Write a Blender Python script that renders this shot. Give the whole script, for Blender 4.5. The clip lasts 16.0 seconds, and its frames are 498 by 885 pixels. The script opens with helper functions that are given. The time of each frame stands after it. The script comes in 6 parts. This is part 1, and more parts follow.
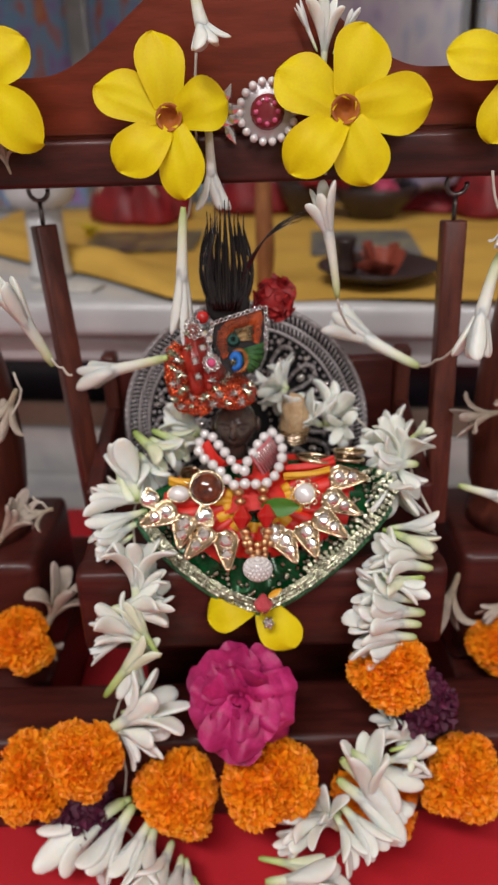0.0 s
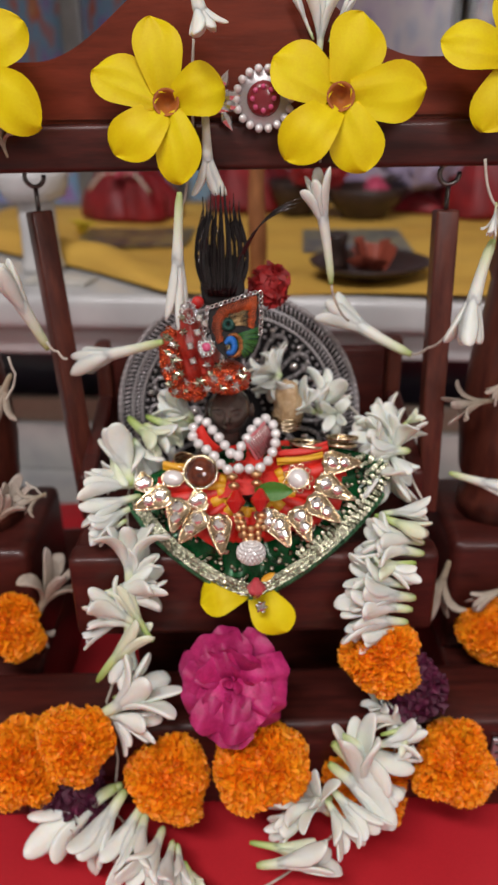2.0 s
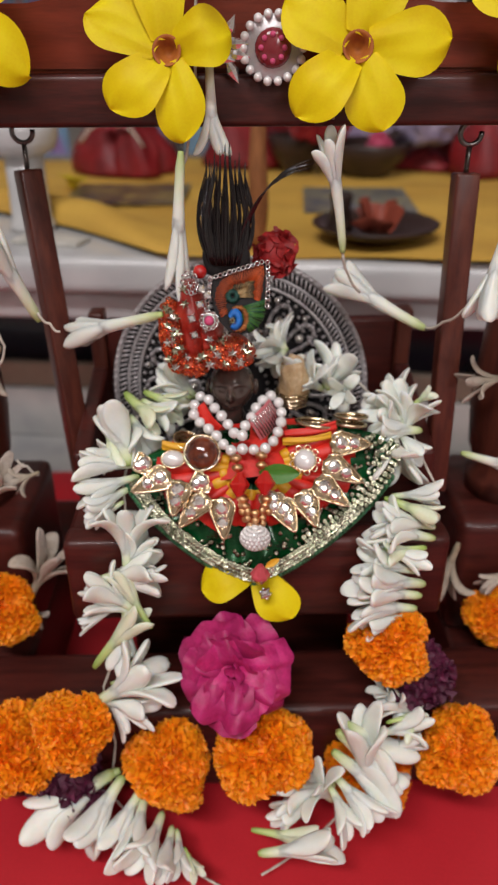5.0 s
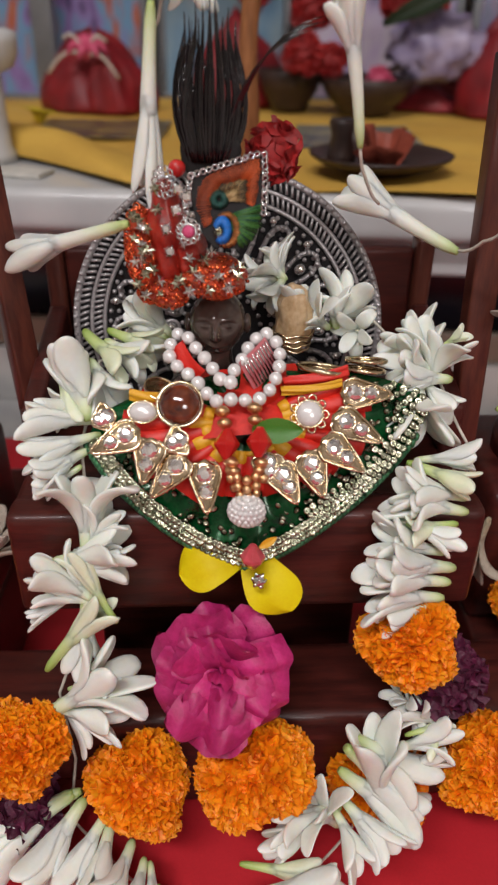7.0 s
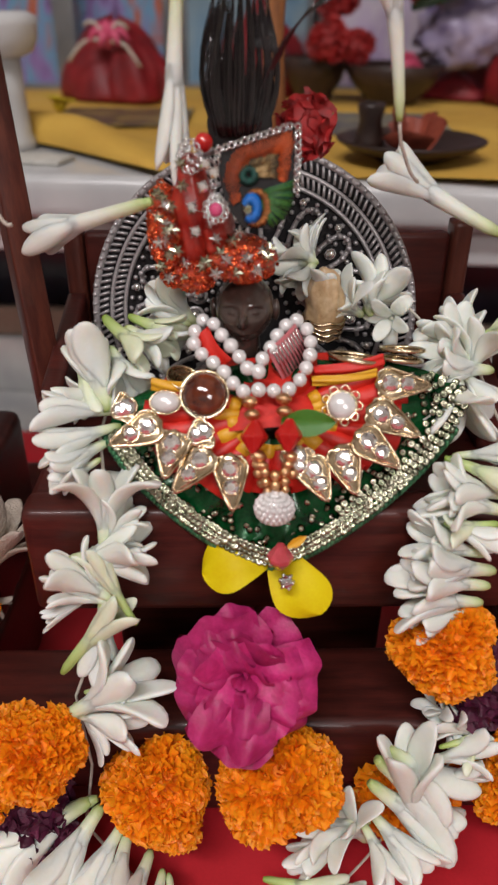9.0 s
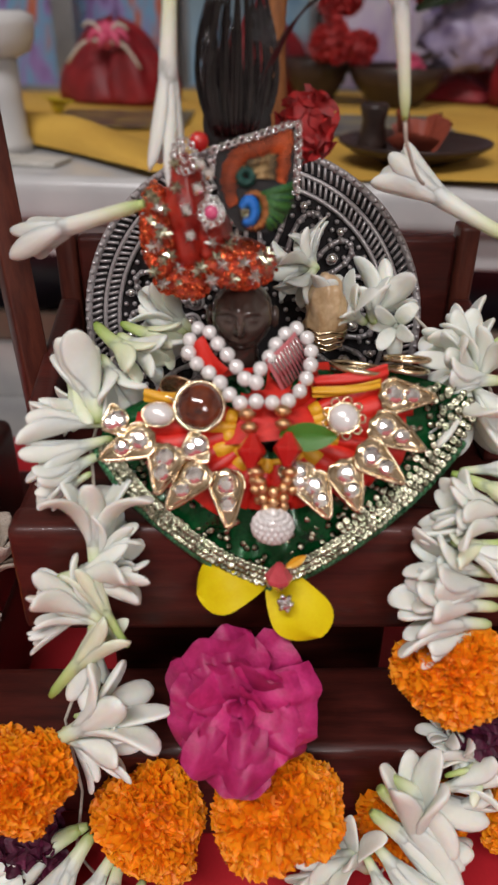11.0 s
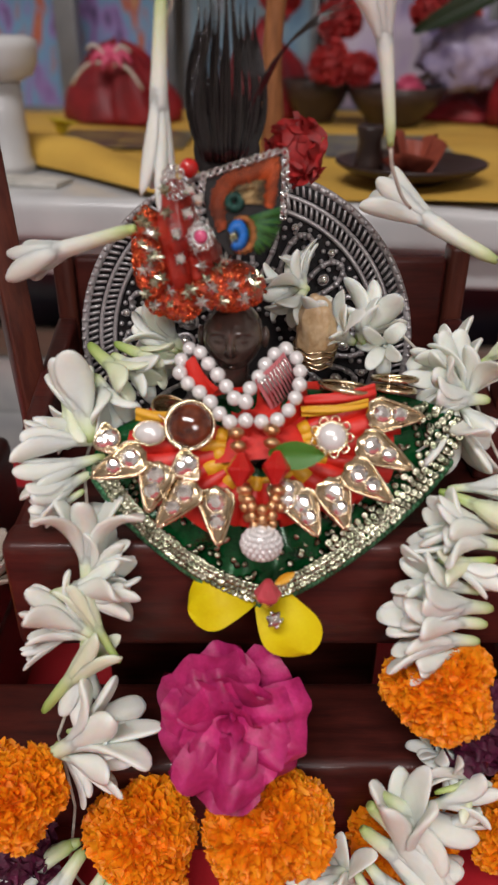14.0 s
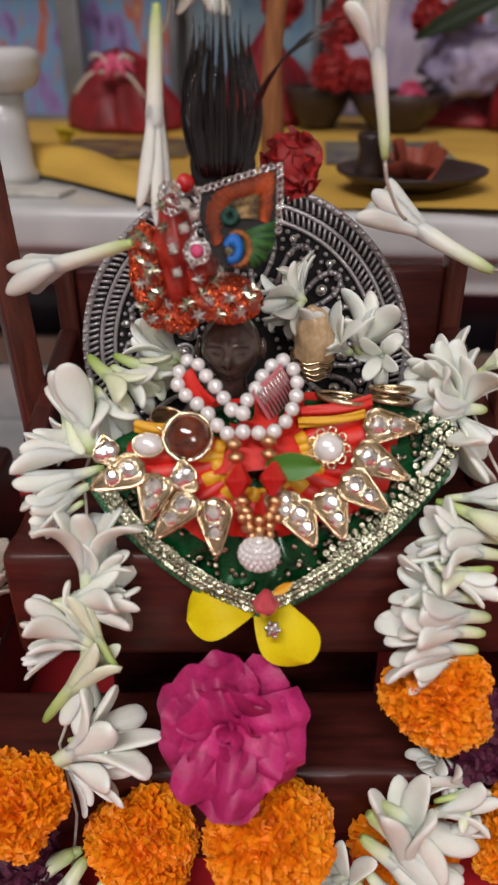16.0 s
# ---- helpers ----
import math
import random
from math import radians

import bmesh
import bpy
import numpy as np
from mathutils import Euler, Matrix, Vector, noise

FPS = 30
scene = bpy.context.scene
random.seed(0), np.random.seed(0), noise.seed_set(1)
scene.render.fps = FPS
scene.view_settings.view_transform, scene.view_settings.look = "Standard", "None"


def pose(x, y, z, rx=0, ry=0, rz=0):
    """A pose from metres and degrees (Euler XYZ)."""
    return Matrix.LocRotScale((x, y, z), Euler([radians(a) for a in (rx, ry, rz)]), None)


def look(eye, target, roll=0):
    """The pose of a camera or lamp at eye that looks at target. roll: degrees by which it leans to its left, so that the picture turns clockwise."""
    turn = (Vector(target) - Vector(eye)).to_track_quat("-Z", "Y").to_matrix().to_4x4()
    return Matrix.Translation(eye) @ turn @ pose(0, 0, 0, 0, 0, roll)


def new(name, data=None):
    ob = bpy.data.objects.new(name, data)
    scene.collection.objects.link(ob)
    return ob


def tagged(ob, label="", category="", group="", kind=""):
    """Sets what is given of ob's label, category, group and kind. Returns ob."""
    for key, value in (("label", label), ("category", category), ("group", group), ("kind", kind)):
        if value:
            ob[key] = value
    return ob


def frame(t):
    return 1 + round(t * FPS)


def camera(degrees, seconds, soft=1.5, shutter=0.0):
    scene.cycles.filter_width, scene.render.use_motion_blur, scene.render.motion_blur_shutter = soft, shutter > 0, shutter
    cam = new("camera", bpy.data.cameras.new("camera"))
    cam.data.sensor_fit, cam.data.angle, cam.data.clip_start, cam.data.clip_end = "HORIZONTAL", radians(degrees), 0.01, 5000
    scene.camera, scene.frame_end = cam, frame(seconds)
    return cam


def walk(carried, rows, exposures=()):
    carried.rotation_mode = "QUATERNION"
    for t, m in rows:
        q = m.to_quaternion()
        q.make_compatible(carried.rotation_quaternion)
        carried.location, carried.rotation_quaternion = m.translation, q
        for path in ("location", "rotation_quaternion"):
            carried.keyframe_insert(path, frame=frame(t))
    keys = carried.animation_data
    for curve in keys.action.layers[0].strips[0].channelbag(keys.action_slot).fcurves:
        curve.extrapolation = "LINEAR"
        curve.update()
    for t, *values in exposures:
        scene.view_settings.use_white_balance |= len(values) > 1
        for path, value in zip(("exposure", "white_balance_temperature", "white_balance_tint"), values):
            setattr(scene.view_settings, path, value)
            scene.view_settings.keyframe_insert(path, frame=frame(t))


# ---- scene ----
cam = camera(38.0, 16.0, soft=2.3)
cam.data.dof.use_dof = True
cam.data.dof.focus_distance, cam.data.dof.aperture_fstop = 0.265, 13.0
PATH = [
    (0, (0.046, -0.292, 0.345), (-0.178, 1.49, -0.535), -1.7),
    (0.5, (0.045, -0.296, 0.343), (-0.161, 1.486, -0.541), -1.5),
    (1, (0.044, -0.297, 0.343), (-0.158, 1.484, -0.545), -1.4),
    (1.5, (0.045, -0.293, 0.342), (-0.165, 1.489, -0.542), -1.2),
    (2, (0.044, -0.298, 0.338), (-0.148, 1.493, -0.53), -0.9),
    (2.5, (0.046, -0.295, 0.34), (-0.14, 1.488, -0.546), -0.8),
    (3, (0.045, -0.294, 0.341), (-0.136, 1.487, -0.551), -0.7),
    (3.5, (0.046, -0.299, 0.338), (-0.141, 1.488, -0.54), -0.6),
    (4, (0.046, -0.295, 0.34), (-0.143, 1.483, -0.555), -0.6),
    (4.2, (0.044, -0.298, 0.34), (-0.128, 1.477, -0.565), -0.6),
    (6.3, (0.032, -0.24, 0.313), (-0.129, 1.451, -0.742), 0.3),
    (6.5, (0.031, -0.244, 0.304), (-0.1, 1.474, -0.71), 0.5),
    (7, (0.03, -0.229, 0.301), (-0.088, 1.479, -0.733), 0.7),
    (7.5, (0.027, -0.228, 0.298), (-0.107, 1.472, -0.748), 0.6),
    (8, (0.025, -0.225, 0.296), (-0.129, 1.474, -0.748), 0.3),
    (10.5, (0.027, -0.21, 0.29), (-0.142, 1.491, -0.748), 0.4),
    (11, (0.026, -0.207, 0.29), (-0.144, 1.496, -0.745), 0.4),
    (11.5, (0.029, -0.203, 0.29), (-0.145, 1.5, -0.745), 0.4),
    (12, (0.028, -0.208, 0.291), (-0.142, 1.5, -0.735), 0.5),
    (12.5, (0.029, -0.208, 0.291), (-0.145, 1.503, -0.73), 0.4),
    (13, (0.029, -0.207, 0.292), (-0.149, 1.507, -0.723), 0.4),
    (13.5, (0.03, -0.21, 0.293), (-0.152, 1.51, -0.711), 0.2),
    (14, (0.031, -0.209, 0.293), (-0.156, 1.512, -0.708), 0.2),
    (14.5, (0.032, -0.208, 0.295), (-0.164, 1.511, -0.709), -0.1),
    (15, (0.032, -0.211, 0.295), (-0.164, 1.513, -0.699), -0.2),
    (15.5, (0.033, -0.21, 0.295), (-0.171, 1.515, -0.697), -0.4),
    (16, (0.034, -0.209, 0.296), (-0.173, 1.514, -0.697), -0.4),
]
walk(cam, [(t, look(eye, aim, lean)) for t, eye, aim, lean in PATH])

# ---- light ----
world = bpy.data.worlds.new("world")
scene.world = world
world.use_nodes = True
world.node_tree.nodes["Background"].inputs[0].default_value = (1.0, 0.93, 0.85, 1)
world.node_tree.nodes["Background"].inputs[1].default_value = 0.03
scene.view_settings.exposure = -0.1


def area_lamp(name, eye, aim, sx, sy, watts, colour):
    lamp = bpy.data.lights.new(name, "AREA")
    lamp.shape, lamp.size, lamp.size_y, lamp.energy, lamp.color = "RECTANGLE", sx, sy, watts, colour
    ob = new(name, lamp)
    ob.matrix_world = look(eye, aim)
    return ob


area_lamp("ceiling_tube_light", (-0.30, -1.15, 1.95), (0, 0, 0.1), 1.2, 0.2, 34.0, (1.0, 0.95, 0.955))
# added fill from the front, no real fitting; lifts the front-facing surfaces
area_lamp("front_fill_light", (0.7, -1.7, 1.15), (0.1, 0.1, 0.15), 0.5, 0.5, 12, (1.0, 0.95, 0.955))


# ---- materials ----
def mat(name, a, b=None, rough=0.5, metal=0.0, scale=60.0, fine=400.0, bump=0.15, sub=0.0, coat=0.0,
        rand=0.0, island=0.0, stretch=(1, 1, 1), spec=0.5, depth=0.001, detail=4.0):
    m = bpy.data.materials.new(name)
    m.use_nodes = True
    n, l = m.node_tree.nodes, m.node_tree.links
    p = n["Principled BSDF"]
    b = b or tuple(c * 0.72 for c in a)
    tc, mp = n.new("ShaderNodeTexCoord"), n.new("ShaderNodeMapping")
    mp.inputs["Scale"].default_value = stretch
    l.new(tc.outputs["Object"], mp.inputs[0])
    big, small = n.new("ShaderNodeTexNoise"), n.new("ShaderNodeTexNoise")
    big.inputs["Scale"].default_value, small.inputs["Scale"].default_value = scale, fine
    big.inputs["Detail"].default_value = detail
    l.new(mp.outputs[0], big.inputs[0]), l.new(mp.outputs[0], small.inputs[0])
    ramp = n.new("ShaderNodeValToRGB")
    ramp.color_ramp.elements[0].position, ramp.color_ramp.elements[1].position = 0.32, 0.68
    ramp.color_ramp.elements[0].color, ramp.color_ramp.elements[1].color = (*b, 1), (*a, 1)
    add = n.new("ShaderNodeMath")
    add.operation = "MULTIPLY_ADD"
    add.inputs[1].default_value, add.inputs[2].default_value = 0.35, -0.17
    l.new(small.outputs[0], add.inputs[0])
    total = n.new("ShaderNodeMath")
    l.new(big.outputs[0], total.inputs[0]), l.new(add.outputs[0], total.inputs[1])
    l.new(total.outputs[0], ramp.inputs[0])
    last = ramp.outputs[0]
    for amount, node, socket in ((rand, "ShaderNodeObjectInfo", "Random"), (island, "ShaderNodeNewGeometry", "Random Per Island")):
        if amount:
            source, scaled, hsv = n.new(node), n.new("ShaderNodeMapRange"), n.new("ShaderNodeHueSaturation")
            scaled.inputs["To Min"].default_value, scaled.inputs["To Max"].default_value = 1 - amount, 1 + amount
            l.new(source.outputs[socket], scaled.inputs[0]), l.new(scaled.outputs[0], hsv.inputs["Value"])
            l.new(last, hsv.inputs["Color"])
            last = hsv.outputs[0]
    l.new(last, p.inputs["Base Color"])
    p.inputs["Roughness"].default_value, p.inputs["Metallic"].default_value = rough, metal
    p.inputs["Coat Weight"].default_value, p.inputs["Specular IOR Level"].default_value = coat, spec
    if sub:
        p.inputs["Subsurface Weight"].default_value = sub
        p.inputs["Subsurface Scale"].default_value = 0.0022
        p.inputs["Subsurface Radius"].default_value = (1.0, 0.8, 0.65)
    rr = n.new("ShaderNodeMapRange")
    rr.inputs["To Min"].default_value, rr.inputs["To Max"].default_value = max(0.02, rough - 0.08), rough + 0.08
    l.new(big.outputs[0], rr.inputs[0]), l.new(rr.outputs[0], p.inputs["Roughness"])
    if bump:
        bp = n.new("ShaderNodeBump")
        bp.inputs["Strength"].default_value, bp.inputs["Distance"].default_value = bump, depth
        l.new(small.outputs[0], bp.inputs["Height"]), l.new(bp.outputs[0], p.inputs["Normal"])
    return m


def sheer(m, amount, tint=1.0):
    """Lets light through a petal: a share of translucent scattering in the petal's own colour."""
    n, l = m.node_tree.nodes, m.node_tree.links
    p, out = n["Principled BSDF"], n["Material Output"]
    tr, mix = n.new("ShaderNodeBsdfTranslucent"), n.new("ShaderNodeMixShader")
    l.new(p.inputs["Base Color"].links[0].from_socket, tr.inputs[0])
    mix.inputs[0].default_value = amount
    l.new(p.outputs[0], mix.inputs[1]), l.new(tr.outputs[0], mix.inputs[2]), l.new(mix.outputs[0], out.inputs[0])
    return m


def along_z(m, stops):
    """Colours from base to tip of a flower, over the material's own grain."""
    n, l = m.node_tree.nodes, m.node_tree.links
    tc, sep, ramp, mix = n.new("ShaderNodeTexCoord"), n.new("ShaderNodeSeparateXYZ"), n.new("ShaderNodeValToRGB"), n.new("ShaderNodeMix")
    l.new(tc.outputs["Generated"], sep.inputs[0]), l.new(sep.outputs["Z"], ramp.inputs[0])
    while len(ramp.color_ramp.elements) < len(stops):
        ramp.color_ramp.elements.new(0.5)
    for e, (at, colour) in zip(ramp.color_ramp.elements, stops):
        e.position, e.color = at, (*colour, 1)
    mix.data_type, mix.blend_type = "RGBA", "MULTIPLY"
    mix.inputs[0].default_value = 1.0
    base = n["Principled BSDF"].inputs["Base Color"]
    l.new(base.links[0].from_socket, mix.inputs[6]), l.new(ramp.outputs[0], mix.inputs[7])
    l.new(mix.outputs[2], base)
    return m


WOOD = mat("mahogany_varnish", (0.075, 0.014, 0.010), (0.036, 0.008, 0.0065), rough=0.38, scale=30, fine=160, stretch=(1, 9, 9), bump=0.07, coat=0.1, spec=0.32)
WOOD_UP = mat("mahogany_upright", (0.115, 0.030, 0.018), (0.060, 0.015, 0.011), rough=0.38, scale=30, fine=160, stretch=(9, 9, 1), bump=0.05, coat=0.15, spec=0.35)
WOOD_CREST = mat("mahogany_crest", (0.17, 0.028, 0.012), (0.105, 0.018, 0.008), rough=0.36, scale=24, fine=140, stretch=(1, 7, 7), bump=0.06, coat=0.0, spec=0.25)
RED_CLOTH = mat("red_satin_cloth", (0.50, 0.012, 0.022), (0.40, 0.008, 0.016), rough=0.55, scale=9, fine=900, bump=0.12, depth=0.0004)
MARBLE = mat("white_marble", (0.62, 0.62, 0.61), (0.46, 0.47, 0.48), rough=0.22, scale=7, fine=30, bump=0.02, detail=9)
FLOOR_MARBLE = mat("floor_marble", (0.52, 0.51, 0.48), (0.30, 0.31, 0.32), rough=0.2, scale=9, fine=24, bump=0.02, detail=9)
BEIGE_STONE = mat("beige_stone", (0.36, 0.29, 0.22), rough=0.35, scale=14, bump=0.05)
NAVY_STONE = mat("navy_stone", (0.012, 0.014, 0.028), (0.006, 0.006, 0.012), rough=0.3, scale=20, bump=0.04)
YELLOW_CLOTH = mat("yellow_cotton_cloth", (0.66, 0.41, 0.07), (0.54, 0.31, 0.05), rough=0.8, scale=12, fine=700, bump=0.35)
WALL = mat("plaster_wall", (0.55, 0.50, 0.45), (0.48, 0.44, 0.40), rough=0.9, scale=3, fine=60, bump=0.1)
CEILING = mat("white_ceiling", (0.8, 0.79, 0.76), (0.74, 0.73, 0.7), rough=0.9, scale=3, fine=60, bump=0.1)
STEEL = mat("dark_steel", (0.22, 0.21, 0.2), (0.1, 0.09, 0.085), rough=0.35, metal=1.0, scale=200, bump=0.1)
# pale metal for the modelled reflection on the stand's foot
GLINT_METAL = mat("foot_glint_metal", (0.52, 0.52, 0.54), (0.36, 0.36, 0.38), rough=0.35, metal=0.8, scale=80, stretch=(1, 1, 12), bump=0.05)
TUBEROSE = along_z(mat("tuberose_petal", (0.86, 0.88, 0.82), (0.80, 0.83, 0.76), rough=0.42, scale=4, fine=22, bump=0.04, sub=0.55, rand=0.05, depth=0.02),
                   ((0.0, (0.50, 0.62, 0.22)), (0.14, (0.82, 0.88, 0.62)), (0.36, (1, 1, 0.97)), (1.0, (1, 1, 1))))
TUBEROSE_GREEN = along_z(mat("tuberose_green", (0.82, 0.86, 0.70), (0.74, 0.79, 0.60), rough=0.42, scale=4, fine=22, bump=0.04, sub=0.55, rand=0.06, depth=0.02),
                         ((0.0, (0.36, 0.50, 0.12)), (0.30, (0.70, 0.80, 0.42)), (0.62, (1, 1, 0.9)), (1.0, (1, 1, 1))))
TUBEROSE_OLD = along_z(mat("wilted_tuberose", (0.60, 0.52, 0.46), (0.46, 0.38, 0.33), rough=0.6, scale=5, fine=26, bump=0.3, sub=0.2, rand=0.1, depth=0.03),
                       ((0.0, (0.8, 0.8, 0.6)), (1.0, (1, 1, 1))))
for petal, share in ((TUBEROSE, 0.12), (TUBEROSE_GREEN, 0.12), (TUBEROSE_OLD, 0.2)):
    sheer(petal, share)
STRING = mat("garland_thread", (0.6, 0.55, 0.47), rough=0.8, scale=300, bump=0.2)
MARIGOLD = mat("marigold_petal", (1.0, 0.36, 0.004), (1.0, 0.26, 0.002), rough=0.55, scale=3, fine=14, bump=0.10, sub=0.45, island=0.06, depth=0.02)
MARIGOLD_CORE = mat("marigold_core", (1.0, 0.29, 0.003), rough=0.7, scale=6, bump=0.2)
ALLAMANDA = mat("allamanda_petal", (0.86, 0.69, 0.004), (0.80, 0.58, 0.003), spec=0.2, rough=0.55, scale=2.2, fine=30, bump=0.02, sub=0.2, rand=0.04, depth=0.02, stretch=(1, 1, 1))
THROAT = mat("allamanda_throat", (0.40, 0.12, 0.010), (0.26, 0.06, 0.008), rough=0.7, scale=3, fine=12, bump=0.0)
ROSE = mat("magenta_rose_petal", (0.62, 0.032, 0.20), (0.42, 0.012, 0.11), rough=0.5, scale=4, fine=20, bump=0.08, sub=0.25, rand=0.22, depth=0.02)
for petal, share in ((MARIGOLD, 0.12), (ALLAMANDA, 0.15), (ROSE, 0.16)):
    sheer(petal, share)
PURPLE = mat("purple_chrysanthemum", (0.10, 0.006, 0.035), (0.05, 0.003, 0.02), rough=0.6, scale=4, fine=20, bump=0.2, island=0.3, depth=0.02)
RED_FLOWER = mat("red_flower_petal", (0.36, 0.008, 0.008), (0.2, 0.004, 0.005), rough=0.6, scale=4, fine=30, bump=0.2, island=0.25, depth=0.02)
STONE_BLACK = mat("polished_dark_stone", (0.085, 0.056, 0.046), (0.058, 0.038, 0.032), rough=0.16, scale=180, fine=900, bump=0.04, coat=0.6, depth=0.0004)
SILVER_OX = mat("oxidised_silver", (0.60, 0.57, 0.57), (0.30, 0.28, 0.29), rough=0.32, metal=0.5, scale=260, fine=900, bump=0.15, depth=0.0004)
SILVER_DARK = mat("blackened_silver", (0.045, 0.042, 0.045), (0.015, 0.014, 0.015), rough=0.4, metal=0.7, scale=260, fine=900, bump=0.2, depth=0.0004)
SILVER = mat("bright_silver", (0.78, 0.77, 0.75), (0.5, 0.5, 0.5), rough=0.22, metal=1.0, scale=300, bump=0.05)
GOLD = mat("rose_gold", (0.90, 0.76, 0.54), (0.48, 0.36, 0.22), rough=0.15, metal=1.0, scale=200, fine=900, bump=0.08, depth=0.0004)
GOLD_BEAD = mat("antique_gold_bead", (0.82, 0.55, 0.32), (0.60, 0.34, 0.16), rough=0.3, metal=1.0, scale=500, bump=0.15, depth=0.0004)
PEARL = mat("pearl", (0.80, 0.785, 0.77), (0.72, 0.70, 0.69), rough=0.2, metal=0.2, scale=60, bump=0.0, coat=1.0, rand=0.04)
CRYSTAL = mat("clear_crystal", (0.93, 0.92, 0.90), (0.78, 0.76, 0.73), rough=0.05, metal=0.85, scale=400, bump=0.0)
AMBER = mat("brown_agate", (0.17, 0.038, 0.014), (0.035, 0.007, 0.005), rough=0.08, scale=1.6, bump=0.02, coat=0.8)
RED_BEAD = mat("red_glass_bead", (0.55, 0.02, 0.015), (0.36, 0.008, 0.008), rough=0.15, scale=150, bump=0.03, coat=0.5, sub=0.15)
PINK_BEAD = mat("pink_glass_bead", (0.55, 0.08, 0.10), (0.36, 0.04, 0.05), rough=0.15, scale=150, bump=0.03, coat=0.5, sub=0.15)
GREEN_SKIRT = mat("green_sequin_satin", (0.004, 0.095, 0.022), (0.002, 0.016, 0.005), rough=0.2, scale=90, fine=900, bump=0.12, metal=0.25, depth=0.0006)
SEQUIN = mat("pale_green_gold_sequin", (0.48, 0.47, 0.36), (0.18, 0.21, 0.13), rough=0.24, metal=1.0, scale=300, bump=0.1, island=0.40)
GREEN_EDGE = mat("green_metal_thread", (0.12, 0.34, 0.17), (0.03, 0.12, 0.06), rough=0.3, metal=0.6, scale=500, bump=0.1)
RED_FABRIC = mat("red_ribbon_satin", (0.68, 0.025, 0.012), (0.5, 0.012, 0.008), rough=0.45, scale=120, fine=900, bump=0.15, depth=0.0005)
YELLOW_FABRIC = mat("yellow_ribbon_satin", (0.78, 0.42, 0.02), (0.6, 0.28, 0.01), rough=0.45, scale=120, fine=900, bump=0.15, depth=0.0005)
PINK_BROCADE = mat("pink_silver_brocade", (0.72, 0.26, 0.28), (0.6, 0.14, 0.16), rough=0.4, scale=200, fine=900, bump=0.3, depth=0.0006)
TURBAN_SATIN = mat("red_turban_satin", (0.40, 0.030, 0.014), (0.24, 0.012, 0.008), rough=0.32, scale=160, fine=900, bump=0.3, depth=0.0006, coat=0.3)
TURBAN = mat("orange_red_beaded_cloth", (0.60, 0.075, 0.018), (0.30, 0.02, 0.01), rough=0.35, scale=420, fine=1500, bump=0.8, depth=0.0012, coat=0.3)
GLITTER = mat("orange_glitter", (0.75, 0.16, 0.05), (0.5, 0.06, 0.02), rough=0.22, metal=0.8, scale=400, bump=0.1, island=0.4)
THREAD_ORANGE = mat("orange_embroidery", (0.62, 0.12, 0.025), (0.46, 0.07, 0.015), rough=0.5, scale=300, bump=0.2, island=0.25, depth=0.0005)
THREAD_GREEN = mat("green_embroidery", (0.06, 0.20, 0.03), (0.02, 0.09, 0.015), rough=0.5, scale=300, bump=0.2, island=0.3, depth=0.0005)
THREAD_TEAL = mat("teal_embroidery", (0.006, 0.07, 0.05), (0.003, 0.03, 0.025), rough=0.5, scale=300, bump=0.2, island=0.3, depth=0.0005)
THREAD_BLUE = mat("blue_embroidery", (0.01, 0.17, 0.56), (0.006, 0.1, 0.4), rough=0.5, scale=300, bump=0.2, island=0.2, depth=0.0005)
THREAD_GOLD = mat("gold_embroidery", (0.42, 0.30, 0.14), (0.25, 0.16, 0.07), rough=0.4, metal=0.5, scale=300, bump=0.2, island=0.3, depth=0.0005)
THREAD_COPPER = mat("copper_embroidery", (0.50, 0.20, 0.06), (0.26, 0.09, 0.025), rough=0.4, metal=0.4, scale=300, bump=0.2, island=0.4, depth=0.0005)
BLACK_CLOTH = mat("black_felt", (0.012, 0.010, 0.010), rough=0.8, scale=300, bump=0.2)
PLUME = mat("black_feather", (0.014, 0.009, 0.009), (0.005, 0.004, 0.005), rough=0.13, scale=300, bump=0.05, island=0.5, coat=0.5)
LEAF = mat("green_leaf", (0.06, 0.22, 0.02), (0.03, 0.13, 0.012), rough=0.4, scale=150, bump=0.15, sub=0.1)
DARK_LEAF = mat("dark_leaf", (0.018, 0.035, 0.012), (0.008, 0.014, 0.007), rough=0.5, scale=60, bump=0.2)
PINK_GEM = mat("pink_gem", (0.62, 0.10, 0.22), (0.5, 0.05, 0.14), rough=0.1, scale=200, bump=0.0, coat=0.5)
RESIN = mat("tan_resin", (0.60, 0.44, 0.27), (0.44, 0.29, 0.15), rough=0.3, scale=180, fine=700, bump=0.1, sub=0.3)
RUBY = mat("ruby_paste", (0.24, 0.02, 0.03), (0.12, 0.008, 0.012), rough=0.14, scale=300, bump=0.05, coat=0.6)
SANDAL = mat("sandalwood", (0.36, 0.14, 0.045), (0.2, 0.07, 0.02), rough=0.6, scale=60, fine=300, stretch=(8, 8, 1), bump=0.25)
DARK_CLAY = mat("dark_clay", (0.042, 0.022, 0.017), (0.022, 0.012, 0.010), rough=0.4, scale=60, bump=0.2)
TERRACOTTA = mat("terracotta_petal", (0.36, 0.075, 0.04), (0.2, 0.035, 0.02), rough=0.6, scale=60, bump=0.2)
RED_DRAPE = mat("crimson_drape", (0.24, 0.007, 0.012), (0.12, 0.004, 0.008), rough=0.55, scale=40, fine=700, bump=0.25)
PINK_DRAPE = mat("pink_ribbon", (0.62, 0.10, 0.20), (0.5, 0.05, 0.12), rough=0.5, scale=60, bump=0.2)
